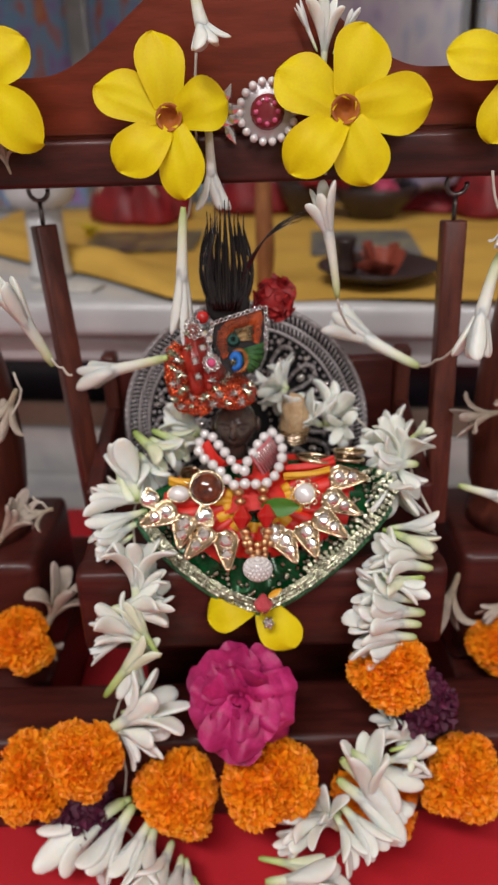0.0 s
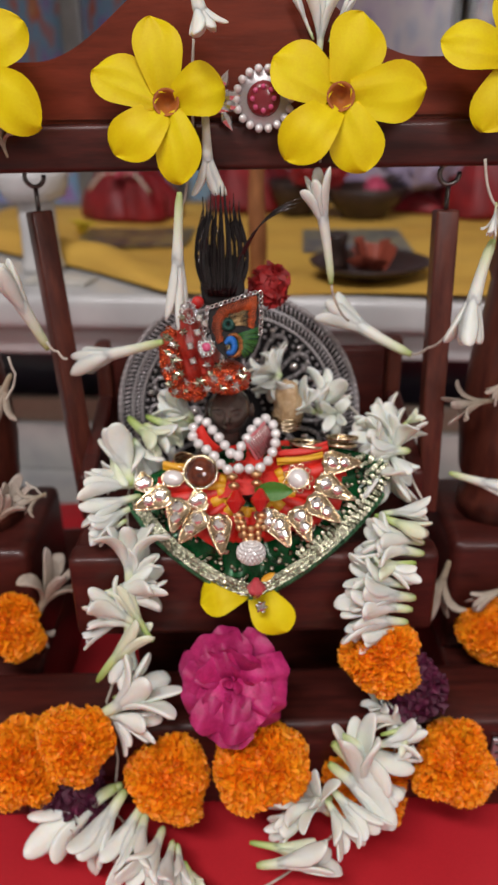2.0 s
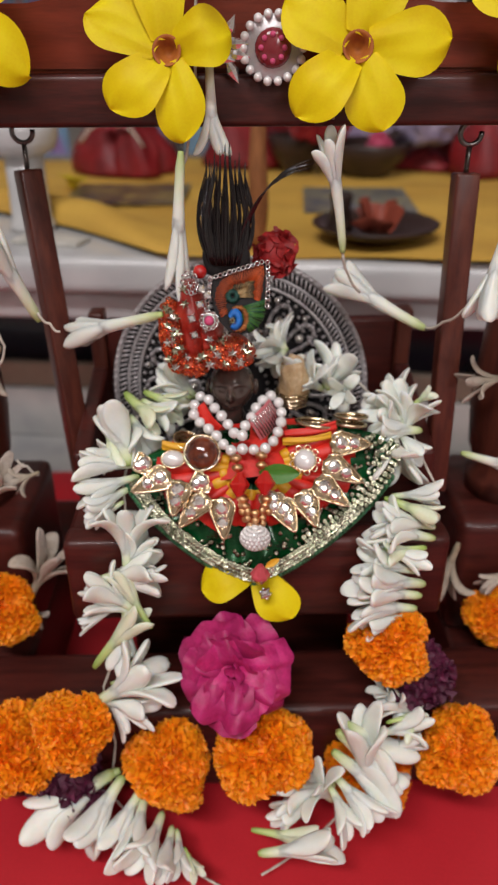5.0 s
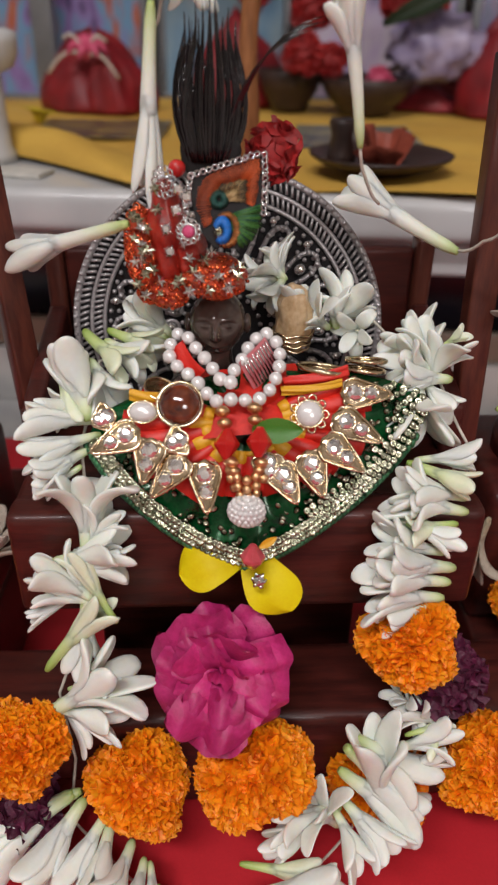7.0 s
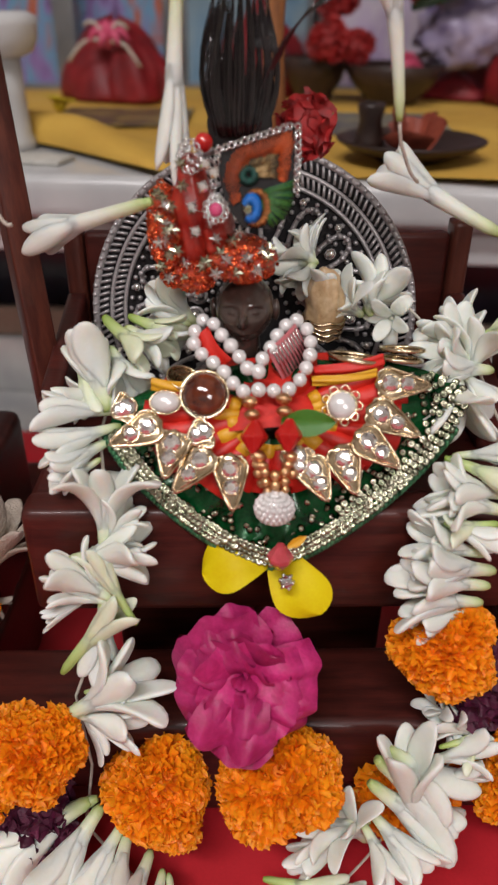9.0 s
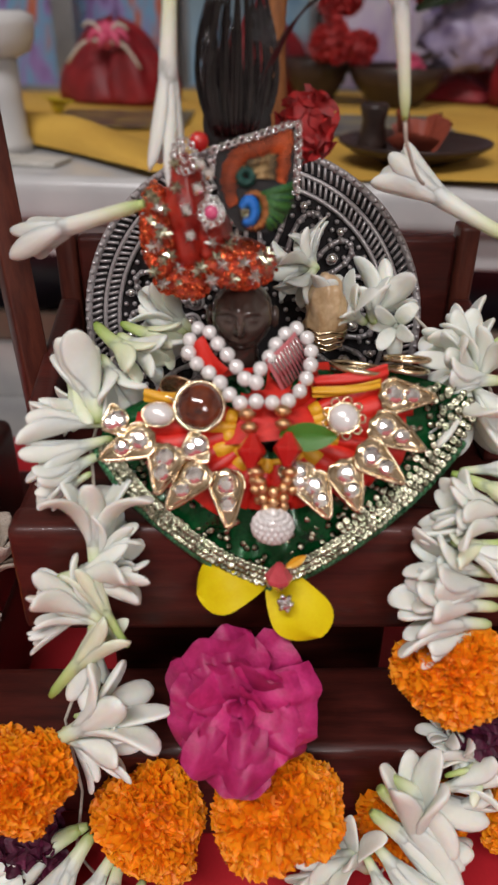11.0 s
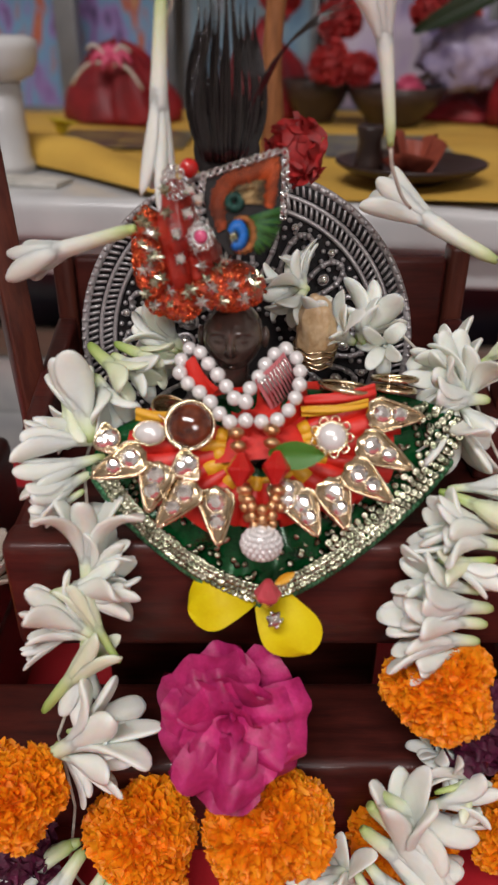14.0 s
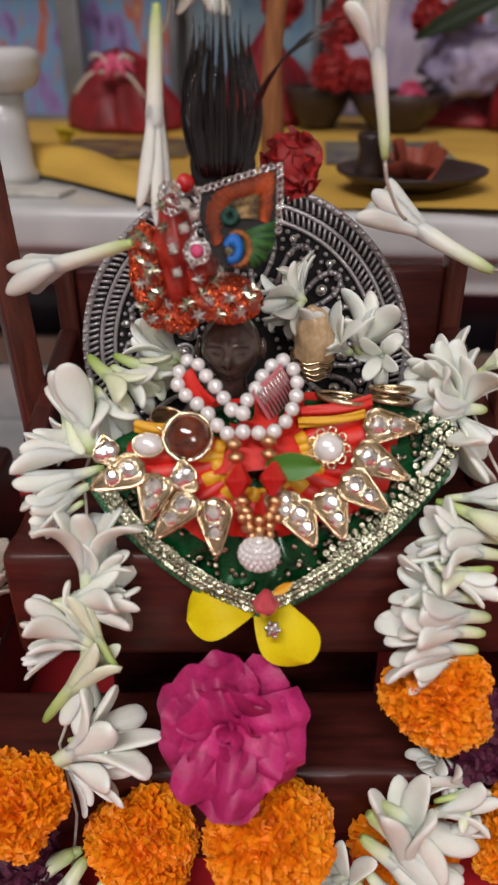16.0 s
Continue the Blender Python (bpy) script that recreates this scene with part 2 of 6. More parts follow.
YELLOW_BUD = mat("yellow_petal", (0.66, 0.52, 0.02), (0.5, 0.36, 0.01), rough=0.55, scale=90, bump=0.2)
PAPER = mat("printed_paper", (0.62, 0.60, 0.55), (0.42, 0.42, 0.38), rough=0.8, scale=90, bump=0.05)
CARD_BLUE = mat("dark_blue_card", (0.30, 0.22, 0.07), (0.018, 0.024, 0.045), rough=0.35, scale=38, fine=120, bump=0.03, detail=3)
CARD_GREY = mat("grey_blue_card", (0.30, 0.27, 0.16), (0.07, 0.09, 0.13), rough=0.35, scale=38, fine=120, bump=0.03, detail=3)
GREY_METAL = mat("grey_metal_frame", (0.24, 0.245, 0.255), (0.16, 0.165, 0.175), rough=0.4, metal=0.6, scale=20, bump=0.03)
FOIL = mat("crumpled_foil", (0.40, 0.35, 0.50), (0.14, 0.11, 0.22), rough=0.35, scale=30, fine=60, bump=0.2, metal=0.0, depth=0.004)


def print_mat(name, colours, scale):
    """A glossy printed picture: soft patches in several inks."""
    m = mat(name, (1, 1, 1), (1, 1, 1), rough=0.25, bump=0.0)
    n, l = m.node_tree.nodes, m.node_tree.links
    tc, tex, ramp = n.new("ShaderNodeTexCoord"), n.new("ShaderNodeTexNoise"), n.new("ShaderNodeValToRGB")
    mp = n.new("ShaderNodeMapping")
    mp.inputs["Scale"].default_value = (1.7, 1.0, 0.7)
    tex.inputs["Scale"].default_value, tex.inputs["Detail"].default_value = scale, 2.5
    l.new(tc.outputs["Object"], mp.inputs[0]), l.new(mp.outputs[0], tex.inputs[0]), l.new(tex.outputs[0], ramp.inputs[0])
    while len(ramp.color_ramp.elements) < len(colours):
        ramp.color_ramp.elements.new(0.5)
    for k, (e, c) in enumerate(zip(ramp.color_ramp.elements, colours)):
        e.position, e.color = 0.28 + 0.44 * k / (len(colours) - 1), (*c, 1)
    l.new(ramp.outputs[0], n["Principled BSDF"].inputs["Base Color"])
    return m


PRINT_LEFT = print_mat("print_left", ((0.04, 0.03, 0.07), (0.22, 0.14, 0.33), (0.12, 0.26, 0.40), (0.36, 0.09, 0.05), (0.40, 0.30, 0.16)), 22)
PRINT_BLUE = print_mat("print_blue", ((0.06, 0.13, 0.24), (0.16, 0.27, 0.37), (0.23, 0.32, 0.37), (0.32, 0.22, 0.30)), 16)
PRINT_LILAC = print_mat("print_lilac", ((0.12, 0.09, 0.26), (0.40, 0.32, 0.48), (0.48, 0.42, 0.50), (0.22, 0.26, 0.43)), 18)
PRINT_DARK = print_mat("print_dark", ((0.02, 0.02, 0.04), (0.07, 0.06, 0.16), (0.16, 0.02, 0.03), (0.06, 0.09, 0.20)), 24)


# ---- mesh helpers ----
def mesh(name, bm, material, smooth=True):
    me = bpy.data.meshes.new(name)
    bm.to_mesh(me)
    bm.free()
    me.materials.append(material)
    if smooth:
        me.polygons.foreach_set("use_smooth", [True] * len(me.polygons))
    return me


def part(name, bm, material, parent, label="", smooth=True):
    ob = new(name, mesh(name, bm, material, smooth) if isinstance(bm, bmesh.types.BMesh) else bm)
    if parent:
        ob.parent = parent
    return tagged(ob, label)


def thing(name, label, category, group="", m=None, kind=""):
    ob = new(name)
    ob.empty_display_size = 0.01
    if m is not None:
        ob.matrix_world = m
    return tagged(ob, label, category, group, kind)


def single(name, bm, material, label, category, group="", m=None, kind="", smooth=True):
    ob = new(name, mesh(name, bm, material, smooth) if isinstance(bm, bmesh.types.BMesh) else bm)
    if m is not None:
        ob.matrix_world = m
    return tagged(ob, label, category, group, kind)


def box(bm, x0, x1, y0, y1, z0, z1, bevel=0.0, seg=2):
    vs = [bm.verts.new((x, y, z)) for x in (x0, x1) for y in (y0, y1) for z in (z0, z1)]
    fs = [bm.faces.new([vs[i] for i in f]) for f in ((0, 1, 3, 2), (4, 6, 7, 5), (0, 4, 5, 1), (2, 3, 7, 6), (0, 2, 6, 4), (1, 5, 7, 3))]
    if bevel:
        edges = list({e for f in fs for e in f.edges})
        bmesh.ops.bevel(bm, geom=edges, offset=bevel, segments=seg, affect="EDGES", profile=0.6)
    return bm


def boxed(*a, **k):
    return box(bmesh.new(), *a, **k)


def turned(profile, seg=20, bm=None, m=Matrix.Identity(4)):
    """A turned solid from (radius, height) pairs."""
    bm = bm or bmesh.new()
    rings = []
    for r, z in profile:
        if r < 1e-6:
            rings.append([bm.verts.new(m @ Vector((0, 0, z)))])
        else:
            rings.append([bm.verts.new(m @ Vector((r * math.cos(a), r * math.sin(a), z))) for a in (2 * math.pi * k / seg for k in range(seg))])
    for p, q in zip(rings, rings[1:]):
        for k in range(seg):
            j = (k + 1) % seg
            vs = [p[k % len(p)], p[j % len(p)], q[j % len(q)], q[k % len(q)]]
            vs = list(dict.fromkeys(vs))
            if len(vs) > 2:
                bm.faces.new(vs)
    for ring, flip in ((rings[0], True), (rings[-1], False)):
        if len(ring) > 2:
            bm.faces.new(ring[::-1] if flip else ring)
    return bm


def tube(bm, pts, radius, seg=8, closed=False):
    """A round rod through the points; radius is a number or a function of 0..1."""
    pts = [Vector(p) for p in pts]
    n, rings = len(pts), []
    side = None
    for i, p in enumerate(pts):
        a, b = (pts[i - 1], pts[(i + 1) % n]) if closed else (pts[max(i - 1, 0)], pts[min(i + 1, n - 1)])
        d = (b - a).normalized()
        if side is None:
            side = d.orthogonal().normalized()
        side = (side - d * side.dot(d)).normalized()
        up = d.cross(side)
        r = radius(i / max(n - 1, 1)) if callable(radius) else radius
        rings.append([bm.verts.new(p + r * (math.cos(t) * side + math.sin(t) * up)) for t in (2 * math.pi * k / seg for k in range(seg))])
    for i in range(n if closed else n - 1):
        p, q = rings[i], rings[(i + 1) % n]
        for k in range(seg):
            bm.faces.new((p[k], p[(k + 1) % seg], q[(k + 1) % seg], q[k]))
    if not closed:
        bm.faces.new(rings[0][::-1]), bm.faces.new(rings[-1])
    return bm


def ball(bm, at, r, u=10, v=7, squash=(1, 1, 1)):
    bmesh.ops.create_uvsphere(bm, u_segments=u, v_segments=v, radius=1, matrix=Matrix.Translation(at) @ Matrix.Diagonal((r * squash[0], r * squash[1], r * squash[2], 1)))
    return bm


def sheet(bm, f, nu, nv, thick=0.0):
    """A petal or cloth f(u, v) over 0..1 by -1..1, with a front and a back that meet at the rim."""
    grid = [[Vector(f(i / nu, 2 * j / nv - 1)) for j in range(nv + 1)] for i in range(nu + 1)]
    top = [[None] * (nv + 1) for _ in range(nu + 1)]
    low = [[None] * (nv + 1) for _ in range(nu + 1)]
    for i in range(nu + 1):
        for j in range(nv + 1):
            p = grid[i][j]
            if thick and 0 < i < nu and 0 < j < nv:
                n = (grid[i + 1][j] - grid[i - 1][j]).cross(grid[i][j + 1] - grid[i][j - 1]).normalized() * thick / 2 * min(1.0, 2.5 * i / nu)
                top[i][j], low[i][j] = bm.verts.new(p + n), bm.verts.new(p - n)
            else:
                top[i][j] = bm.verts.new(p)
                low[i][j] = bm.verts.new(p) if thick else top[i][j]
    for i in range(nu):
        for j in range(nv):
            bm.faces.new((top[i][j], top[i + 1][j], top[i + 1][j + 1], top[i][j + 1]))
            if thick:
                bm.faces.new((low[i][j], low[i][j + 1], low[i + 1][j + 1], low[i + 1][j]))
    return bm


def aim(base, tip, spin=0.0, size=None, wide=1.0):
    """A pose whose z runs from base to tip, scaled to that length."""
    b, d = Vector(base), Vector(tip) - Vector(base)
    s = size or d.length
    return Matrix.Translation(b) @ d.to_track_quat("Z", "Y").to_matrix().to_4x4() @ Matrix.Rotation(spin, 4, "Z") @ Matrix.Diagonal((s * wide, s * wide, s, 1))


def facing(at, normal, spin=0.0, size=1.0):
    """A pose at a place whose z looks along normal and whose y stands upright."""
    n = Vector(normal).normalized()
    x = Vector((0, 0, 1)).cross(n).normalized()
    y = n.cross(x)
    r = Matrix((x, y, n)).transposed().to_4x4()
    return Matrix.Translation(at) @ r @ Matrix.Rotation(spin, 4, "Z") @ Matrix.Diagonal((size, size, size, 1))


SWING = pose(0, 0, 0, 0, 0, 6.5)

# ---- room ----
def slab(name, label, material, *dims, bevel=0.0, smooth=False):
    return single(name, boxed(*dims, bevel=bevel), material, label, name.split("_")[0], kind="structure", smooth=smooth)


slab("floor", "polished pale veined marble floor", FLOOR_MARBLE, -1.8, 1.8, -1.8, 1.8, -0.06, -0.004)
slab("wall_north", "plain plastered wall behind the shrine ledge", WALL, -1.8, 1.8, 0.82, 0.92, -0.06, 2.4)
slab("wall_south", "plain plastered wall", WALL, -1.8, 1.8, -1.9, -1.8, -0.06, 2.4)
slab("wall_east", "plain plastered wall", WALL, 1.8, 1.9, -1.8, 0.82, -0.06, 2.4)
slab("wall_west", "plain plastered wall", WALL, -1.9, -1.8, -1.8, 0.82, -0.06, 2.4)
slab("ceiling", "plain white ceiling", CEILING, -1.8, 1.8, -1.8, 0.82, 2.4, 2.5)

# red cloth on the floor, with a soft wavering hem
bm = bmesh.new()
sheet(bm, lambda u, v: SWING @ Vector((0.55 * v, -0.55 + 0.83 * u + 0.004 * math.sin(9 * v) * u, 0.0006 * math.sin(31 * v + 9 * u) * math.sin(14 * u))), 40, 50, 0.002)
single("red_cloth", bm, RED_CLOTH, "bright red satin cloth spread flat on the marble floor", "cloth")

# ---- shrine ledge behind the swing ----
ledge = thing("marble_ledge", "low white marble shrine ledge with a rounded nosing over a dark recess", "ledge", kind="structure")
part("slab", boxed(-0.9, 0.9, 0.235, 0.82, 0.172, 0.200, bevel=0.009, seg=4), MARBLE, ledge)
part("moulding", boxed(-0.9, 0.9, 0.252, 0.30, 0.146, 0.1715, bevel=0.004), MARBLE, ledge)
part("skirting", boxed(-0.9, 0.9, 0.336, 0.36, 0.0475, 0.0725, bevel=0.002), BEIGE_STONE, ledge, "beige stone band")
part("base_course", boxed(-0.9, 0.9, 0.330, 0.36, -0.004, 0.0470, bevel=0.002), FLOOR_MARBLE, ledge, "pale veined marble base course")
part("back_panel", boxed(-0.9, 0.9, 0.342, 0.37, 0.073, 0.1715), NAVY_STONE, ledge, "dark navy stone back of the recess")
for x0, x1 in ((-0.66, -0.62), (0.62, 0.68)):
    part("support", boxed(x0, x1, 0.27, 0.3295, -0.004, 0.1455, bevel=0.003), MARBLE, ledge)

bm = bmesh.new()


def cloth_at(u, v):
    x = 0.02 + 0.40 * v
    near = 0.237 + 0.80 * max(0.0, -0.075 - x) + 0.006 * math.sin(30 * x)
    y = near + (0.74 - near) * u
    fold = 0.017 * min(1.0, max(0.0, (-0.05 - x) / 0.10)) * math.sin(math.pi * min(1.0, (y - near) / 0.075) ** 0.55)
    return (x, y, 0.2035 + fold + 0.0016 * math.sin(26 * x + 5 * y) * math.sin(17 * y) + 0.0010 * math.sin(70 * y + 20 * x))


sheet(bm, lambda u, v: cloth_at(u ** 1.6, v), 60, 64, 0.003)
single("yellow_cloth", bm, YELLOW_CLOTH, "mustard yellow cotton cloth laid over the marble ledge", "cloth")

# ---- wooden swing stand ----
stand = thing("swing_stand", "varnished dark mahogany stand of a small altar swing", "swing stand", m=SWING)


def post(x):
    prof = [(0.020, 0.0), (0.020, 0.010), (0.017, 0.016), (0.021, 0.026), (0.0235, 0.05), (0.022, 0.085), (0.018, 0.115), (0.0165, 0.128), (0.0185, 0.134), (0.0165, 0.142), (0.015, 0.1815)]
    part("post", turned(prof, 28, m=pose(x, 0.047, 0.127)), WOOD_UP, stand)
    part("post_plinth", boxed(x - 0.031, x + 0.031, 0.012, 0.085, 0.055, 0.127, bevel=0.006, seg=3), WOOD, stand)
    part("side_rail", boxed(x - 0.030, x + 0.030, -0.0445, 0.15, 0.0, 0.055, bevel=0.004), WOOD, stand)


post(-0.134)
post(0.148)
part("front_bar", boxed(-0.23, 0.25, -0.0465, -0.006, 0.026, 0.064, bevel=0.005, seg=3), WOOD, stand)
part("front_board", boxed(-0.22, 0.24, -0.040, -0.012, 0.0015, 0.026, bevel=0.003), WOOD, stand)
# dark board that covers the red cloth in the gap below the seat
part("gap_board", boxed(-0.052, 0.064, 0.012, 0.026, 0.0015, 0.098, bevel=0.003), WOOD, stand)
part("rear_bar", boxed(-0.10, 0.115, 0.11, 0.145, 0.010, 0.050, bevel=0.004), WOOD, stand)
part("top_rail", boxed(-0.19, 0.205, 0.030, 0.064, 0.3085, 0.3275, bevel=0.0025, seg=3), WOOD, stand)
# arched crest board
bm = bmesh.new()
cx = 0.006


def crest_height(s):
    s = abs(s)
    return 0.0235 + 0.036 * (0.5 + 0.5 * math.cos(math.pi * min(1, max(0, (s - 0.1) / 0.9))))


outline = [(cx + 0.092 * (k / 40), 0.3275 + crest_height(k / 40 * 0.092 / 0.080)) for k in range(-40, 41)]
outline = [(-0.19, 0.3510)] + outline + [(0.205, 0.3510)]
front = [bm.verts.new((x, 0.034, z)) for x, z in outline] + [bm.verts.new((0.205, 0.034, 0.3276)), bm.verts.new((-0.19, 0.034, 0.3276))]
face = bm.faces.new(front)
out = bmesh.ops.extrude_face_region(bm, geom=[face])
bmesh.ops.translate(bm, vec=(0, 0.024, 0), verts=[v for v in out["geom"] if isinstance(v, bmesh.types.BMVert)])
bmesh.ops.recalc_face_normals(bm, faces=bm.faces)
bmesh.ops.bevel(bm, geom=[e for e in bm.edges if abs(e.verts[0].co.y - e.verts[1].co.y) < 1e-6 and e.calc_face_angle(0) > 1], offset=0.0016, segments=2, affect="EDGES")
part("crest", bm, WOOD_CREST, stand, "arched red-brown crest board", smooth=False)

# ---- hanging seat ----
seat = thing("hanging_swing", "dark mahogany altar swing hung on square wooden rods", "swing", m=SWING)
part("seat_board", boxed(-0.0715, 0.098, -0.024, 0.088, 0.138, 0.1475, bevel=0.003), WOOD, seat)
part("apron", boxed(-0.0720, 0.0985, -0.028, -0.014, 0.104, 0.1490, bevel=0.004, seg=3), WOOD, seat)
for x0, x1 in ((-0.0722, -0.0640), (0.0906, 0.0988)):
    part("side_apron", boxed(x0, x1, -0.0135, 0.088, 0.112, 0.1375, bevel=0.002), WOOD, seat)
    bm = boxed(x0, x1, 0.012, 0.080, 0.1480, 0.186, bevel=0.002)
    for v in bm.verts:
        if v.co.z > 0.17:
            v.co.z -= 0.24 * (0.080 - v.co.y)
    part("arm_panel", bm, WOOD, seat)
    part("back_post", boxed(x0, x1, 0.0805, 0.093, 0.1480, 0.215, bevel=0.002), WOOD_UP, seat)
part("backrest", boxed(-0.0636, 0.0902, 0.083, 0.091, 0.150, 0.210, bevel=0.002), WOOD, seat)


def rod(top, low):
    top, low = Vector(top), Vector(low)
    n = (top - low).normalized()
    bm = bmesh.new()
    m = Matrix.Translation(low) @ n.to_track_quat("Z", "Y").to_matrix().to_4x4()
    box(bm, -0.0052, 0.0052, -0.0052, 0.0052, 0, (top - low).length, bevel=0.0012)
    bm.transform(m)
    r = part("rod", bm, WOOD_UP, seat)
    bm = bmesh.new()
    c = top + Vector((0, 0, 0.0155))
    tube(bm, [c + 0.0045 * Vector((math.cos(a), 0, math.sin(a))) for a in (math.radians(70 + 300 * k / 14) for k in range(15))], 0.0011, 8)
    tube(bm, [top + Vector((0, 0, z)) for z in (-0.001, 0.004, 0.011)], 0.0011, 8)
    part("hook", bm, STEEL, r, "dark steel hook")
    bm = bmesh.new()
    tube(bm, [c + Vector((0, 0.0005, 0.0052)) + Vector((0.0006 * math.sin(k), 0, 0.0014 * k)) for k in range(4)], 0.001, 8)
    part("eye_screw", bm, STEEL, r)


rod((-0.0865, 0.060, 0.289), (-0.0735, 0.040, 0.130))
rod((0.1040, 0.042, 0.289), (0.1040, 0.026, 0.140))

# striped reflection on the foot of the stand, modelled as a pale metal plate
plate = part("foot_glint", boxed(0.1283, 0.1543, -0.0490, -0.0470, 0.0363, 0.0538, bevel=0.0006), GLINT_METAL, stand, "pale striped plate standing in for a reflection on the foot")
for k in range(3):
    part("glint_stripe", boxed(0.1293, 0.1533, -0.0496, -0.0491, 0.0393 + 0.0055 * k, 0.0403 + 0.0055 * k), STEEL, plate, smooth=False)

# unseen slab, added to keep lamp light off the back of the ledge
slab("shrine_canopy", "unseen pale marble slab added to shade the shrine ledge", MARBLE, -0.9, 0.9, 0.40, 0.82, 0.60, 0.62)

# ---- flowers ----
def finger(bm, spine, half_width, half_depth, cup, rings=11, seg=12):
    """A plump rounded petal: spine(u) gives its place, its sideways and its outward direction."""
    loops = []
    for i in range(rings + 1):
        u = 0.5 - 0.5 * math.cos(math.pi * i / rings)
        at, across, out = spine(u)
        w, h = half_width(u), half_depth(u)
        loops.append([bm.verts.new(at + across * (w * math.cos(t)) + out * (h * math.sin(t) - cup * w * math.cos(t) ** 2)) for t in (2 * math.pi * k / seg for k in range(seg))])
    for p, q in zip(loops, loops[1:]):
        for k in range(seg):
            bm.faces.new((p[k], p[(k + 1) % seg], q[(k + 1) % seg], q[k]))
    bm.faces.new(loops[0][::-1]), bm.faces.new(loops[-1])


def blossom_mesh(name, spread, bend, seed, material, count=6, reach=0.36, fat=1.0):
    """A tuberose floret of length 1: a curved tube that opens into plump petals, outer ones and inner ones folded closer."""
    rng = random.Random(seed)
    bm = bmesh.new()
    bow = lambda z: Vector((bend * z * z, 0.3 * bend * z * (1 - z), z))
    top = reach + 0.07
    tube(bm, [bow(top * k / 19) for k in range(20)], lambda s: (0.030 + 0.020 * min(1, s * 7) + 0.036 * s ** 2) * math.sqrt(max(0.02, 1 - max(0.0, (s - 0.80) / 0.20) ** 2)), 18)
    end, lean = bow(reach), Vector((2 * bend * reach, 0, 1)).normalized()
    side = lean.orthogonal().normalized()
    other = lean.cross(side)
    for k in range(count):
        outer = k % 2
        a = 2 * math.pi * (k + rng.uniform(-0.25, 0.25)) / count
        radial = math.cos(a) * side + math.sin(a) * other
        across = lean.cross(radial)
        open_ = spread * rng.uniform(0.8, 1.4) * (1.2 if outer else 0.55)
        width = rng.uniform(0.098, 0.122) * (1.08 if outer else 0.95) * fat
        length = (1.10 - reach) * rng.uniform(0.80, 1.04)
        curl, twist = rng.uniform(-0.2, 0.4) + 0.3 * outer * spread, rng.uniform(-0.35, 0.35)
        sway = rng.uniform(-0.10, 0.10)

        def spine(u):
            steps, r, z = 6, 0.036 + 0.012 * outer, -0.09
            for s in range(steps):
                t = (s + 0.5) / steps * u
                g = 0.16 + open_ * t * 1.4 + curl * t ** 3
                r += math.sin(g) * length * u / steps
                z += math.cos(g) * length * u / steps
            g = 0.16 + open_ * u * 1.4 + curl * u ** 3
            out = radial * math.cos(g) - lean * math.sin(g)
            return end + lean * z + radial * r + across * (sway * u * u), (across + out * twist * u).normalized(), out

        def half_width(u):
            rise = min(1.0, u / 0.6)
            w = 0.040 + (width - 0.040) * rise * rise * (3 - 2 * rise)
            return w * math.sqrt(max(0.004, 1 - max(0.0, (u - 0.55) / 0.45) ** 2.6))

        finger(bm, spine, half_width, lambda u: min(0.034, 0.45 * half_width(u)), 0.30)
    return mesh(name, bm, material)


BLOSSOMS = [blossom_mesh("blossom", s, b, 10 + i, TUBEROSE, n, 0.34, f) for i, (s, b, n, f) in enumerate(((0.10, 0.14, 5, 1.08), (0.20, -0.16, 5, 1.08), (0.34, 0.14, 6, 1.05), (0.56, 0.06, 6, 1.08), (1.05, 0.0, 6, 1.25), (0.16, 0.26, 5, 1.05)))]
GREENS = [blossom_mesh("blossom", s, b, 30 + i, TUBEROSE_GREEN, 4, 0.46, 0.95) for i, (s, b) in enumerate(((0.10, 0.16), (0.22, -0.22), (0.4, 0.14)))]
LONG = [blossom_mesh("blossom", s, b, 60 + i, TUBEROSE, 6, r, f) for i, (s, b, r, f) in enumerate(((0.03, 0.06, 0.52, 0.62), (0.12, -0.16, 0.58, 0.74), (0.36, 0.12, 0.62, 0.72)))]
WILTED = [blossom_mesh("blossom", s, b, 50 + i, TUBEROSE_OLD) for i, (s, b) in enumerate(((0.3, 0.2), (0.7, -0.15), (0.5, 0.1)))]


def blossom(owner, base, tip, kind, spin=0.0, wide=1.0):
    """One floret of a garland from its green base to its mouth. kind 0..5 white, 6..8 greenish, 9..11 wilted, 12..14 long-tubed."""
    ob = part("blossom", (BLOSSOMS + GREENS + WILTED + LONG)[kind], None, owner)
    ob.matrix_basis = aim(base, tip, spin, None, wide)
    return ob


def thread(owner, *pts):
    bm = bmesh.new()
    ps = [Vector(p) for p in pts]
    fine = [ps[i].lerp(ps[i + 1], k / 6) + Vector((0, 0, -0.0015 * math.sin(math.pi * k / 6))) for i in range(len(ps) - 1) for k in range(6)] + [ps[-1]]
    tube(bm, fine, 0.0006, 6)
    return part("thread", bm, STRING, owner, "thin cotton thread")


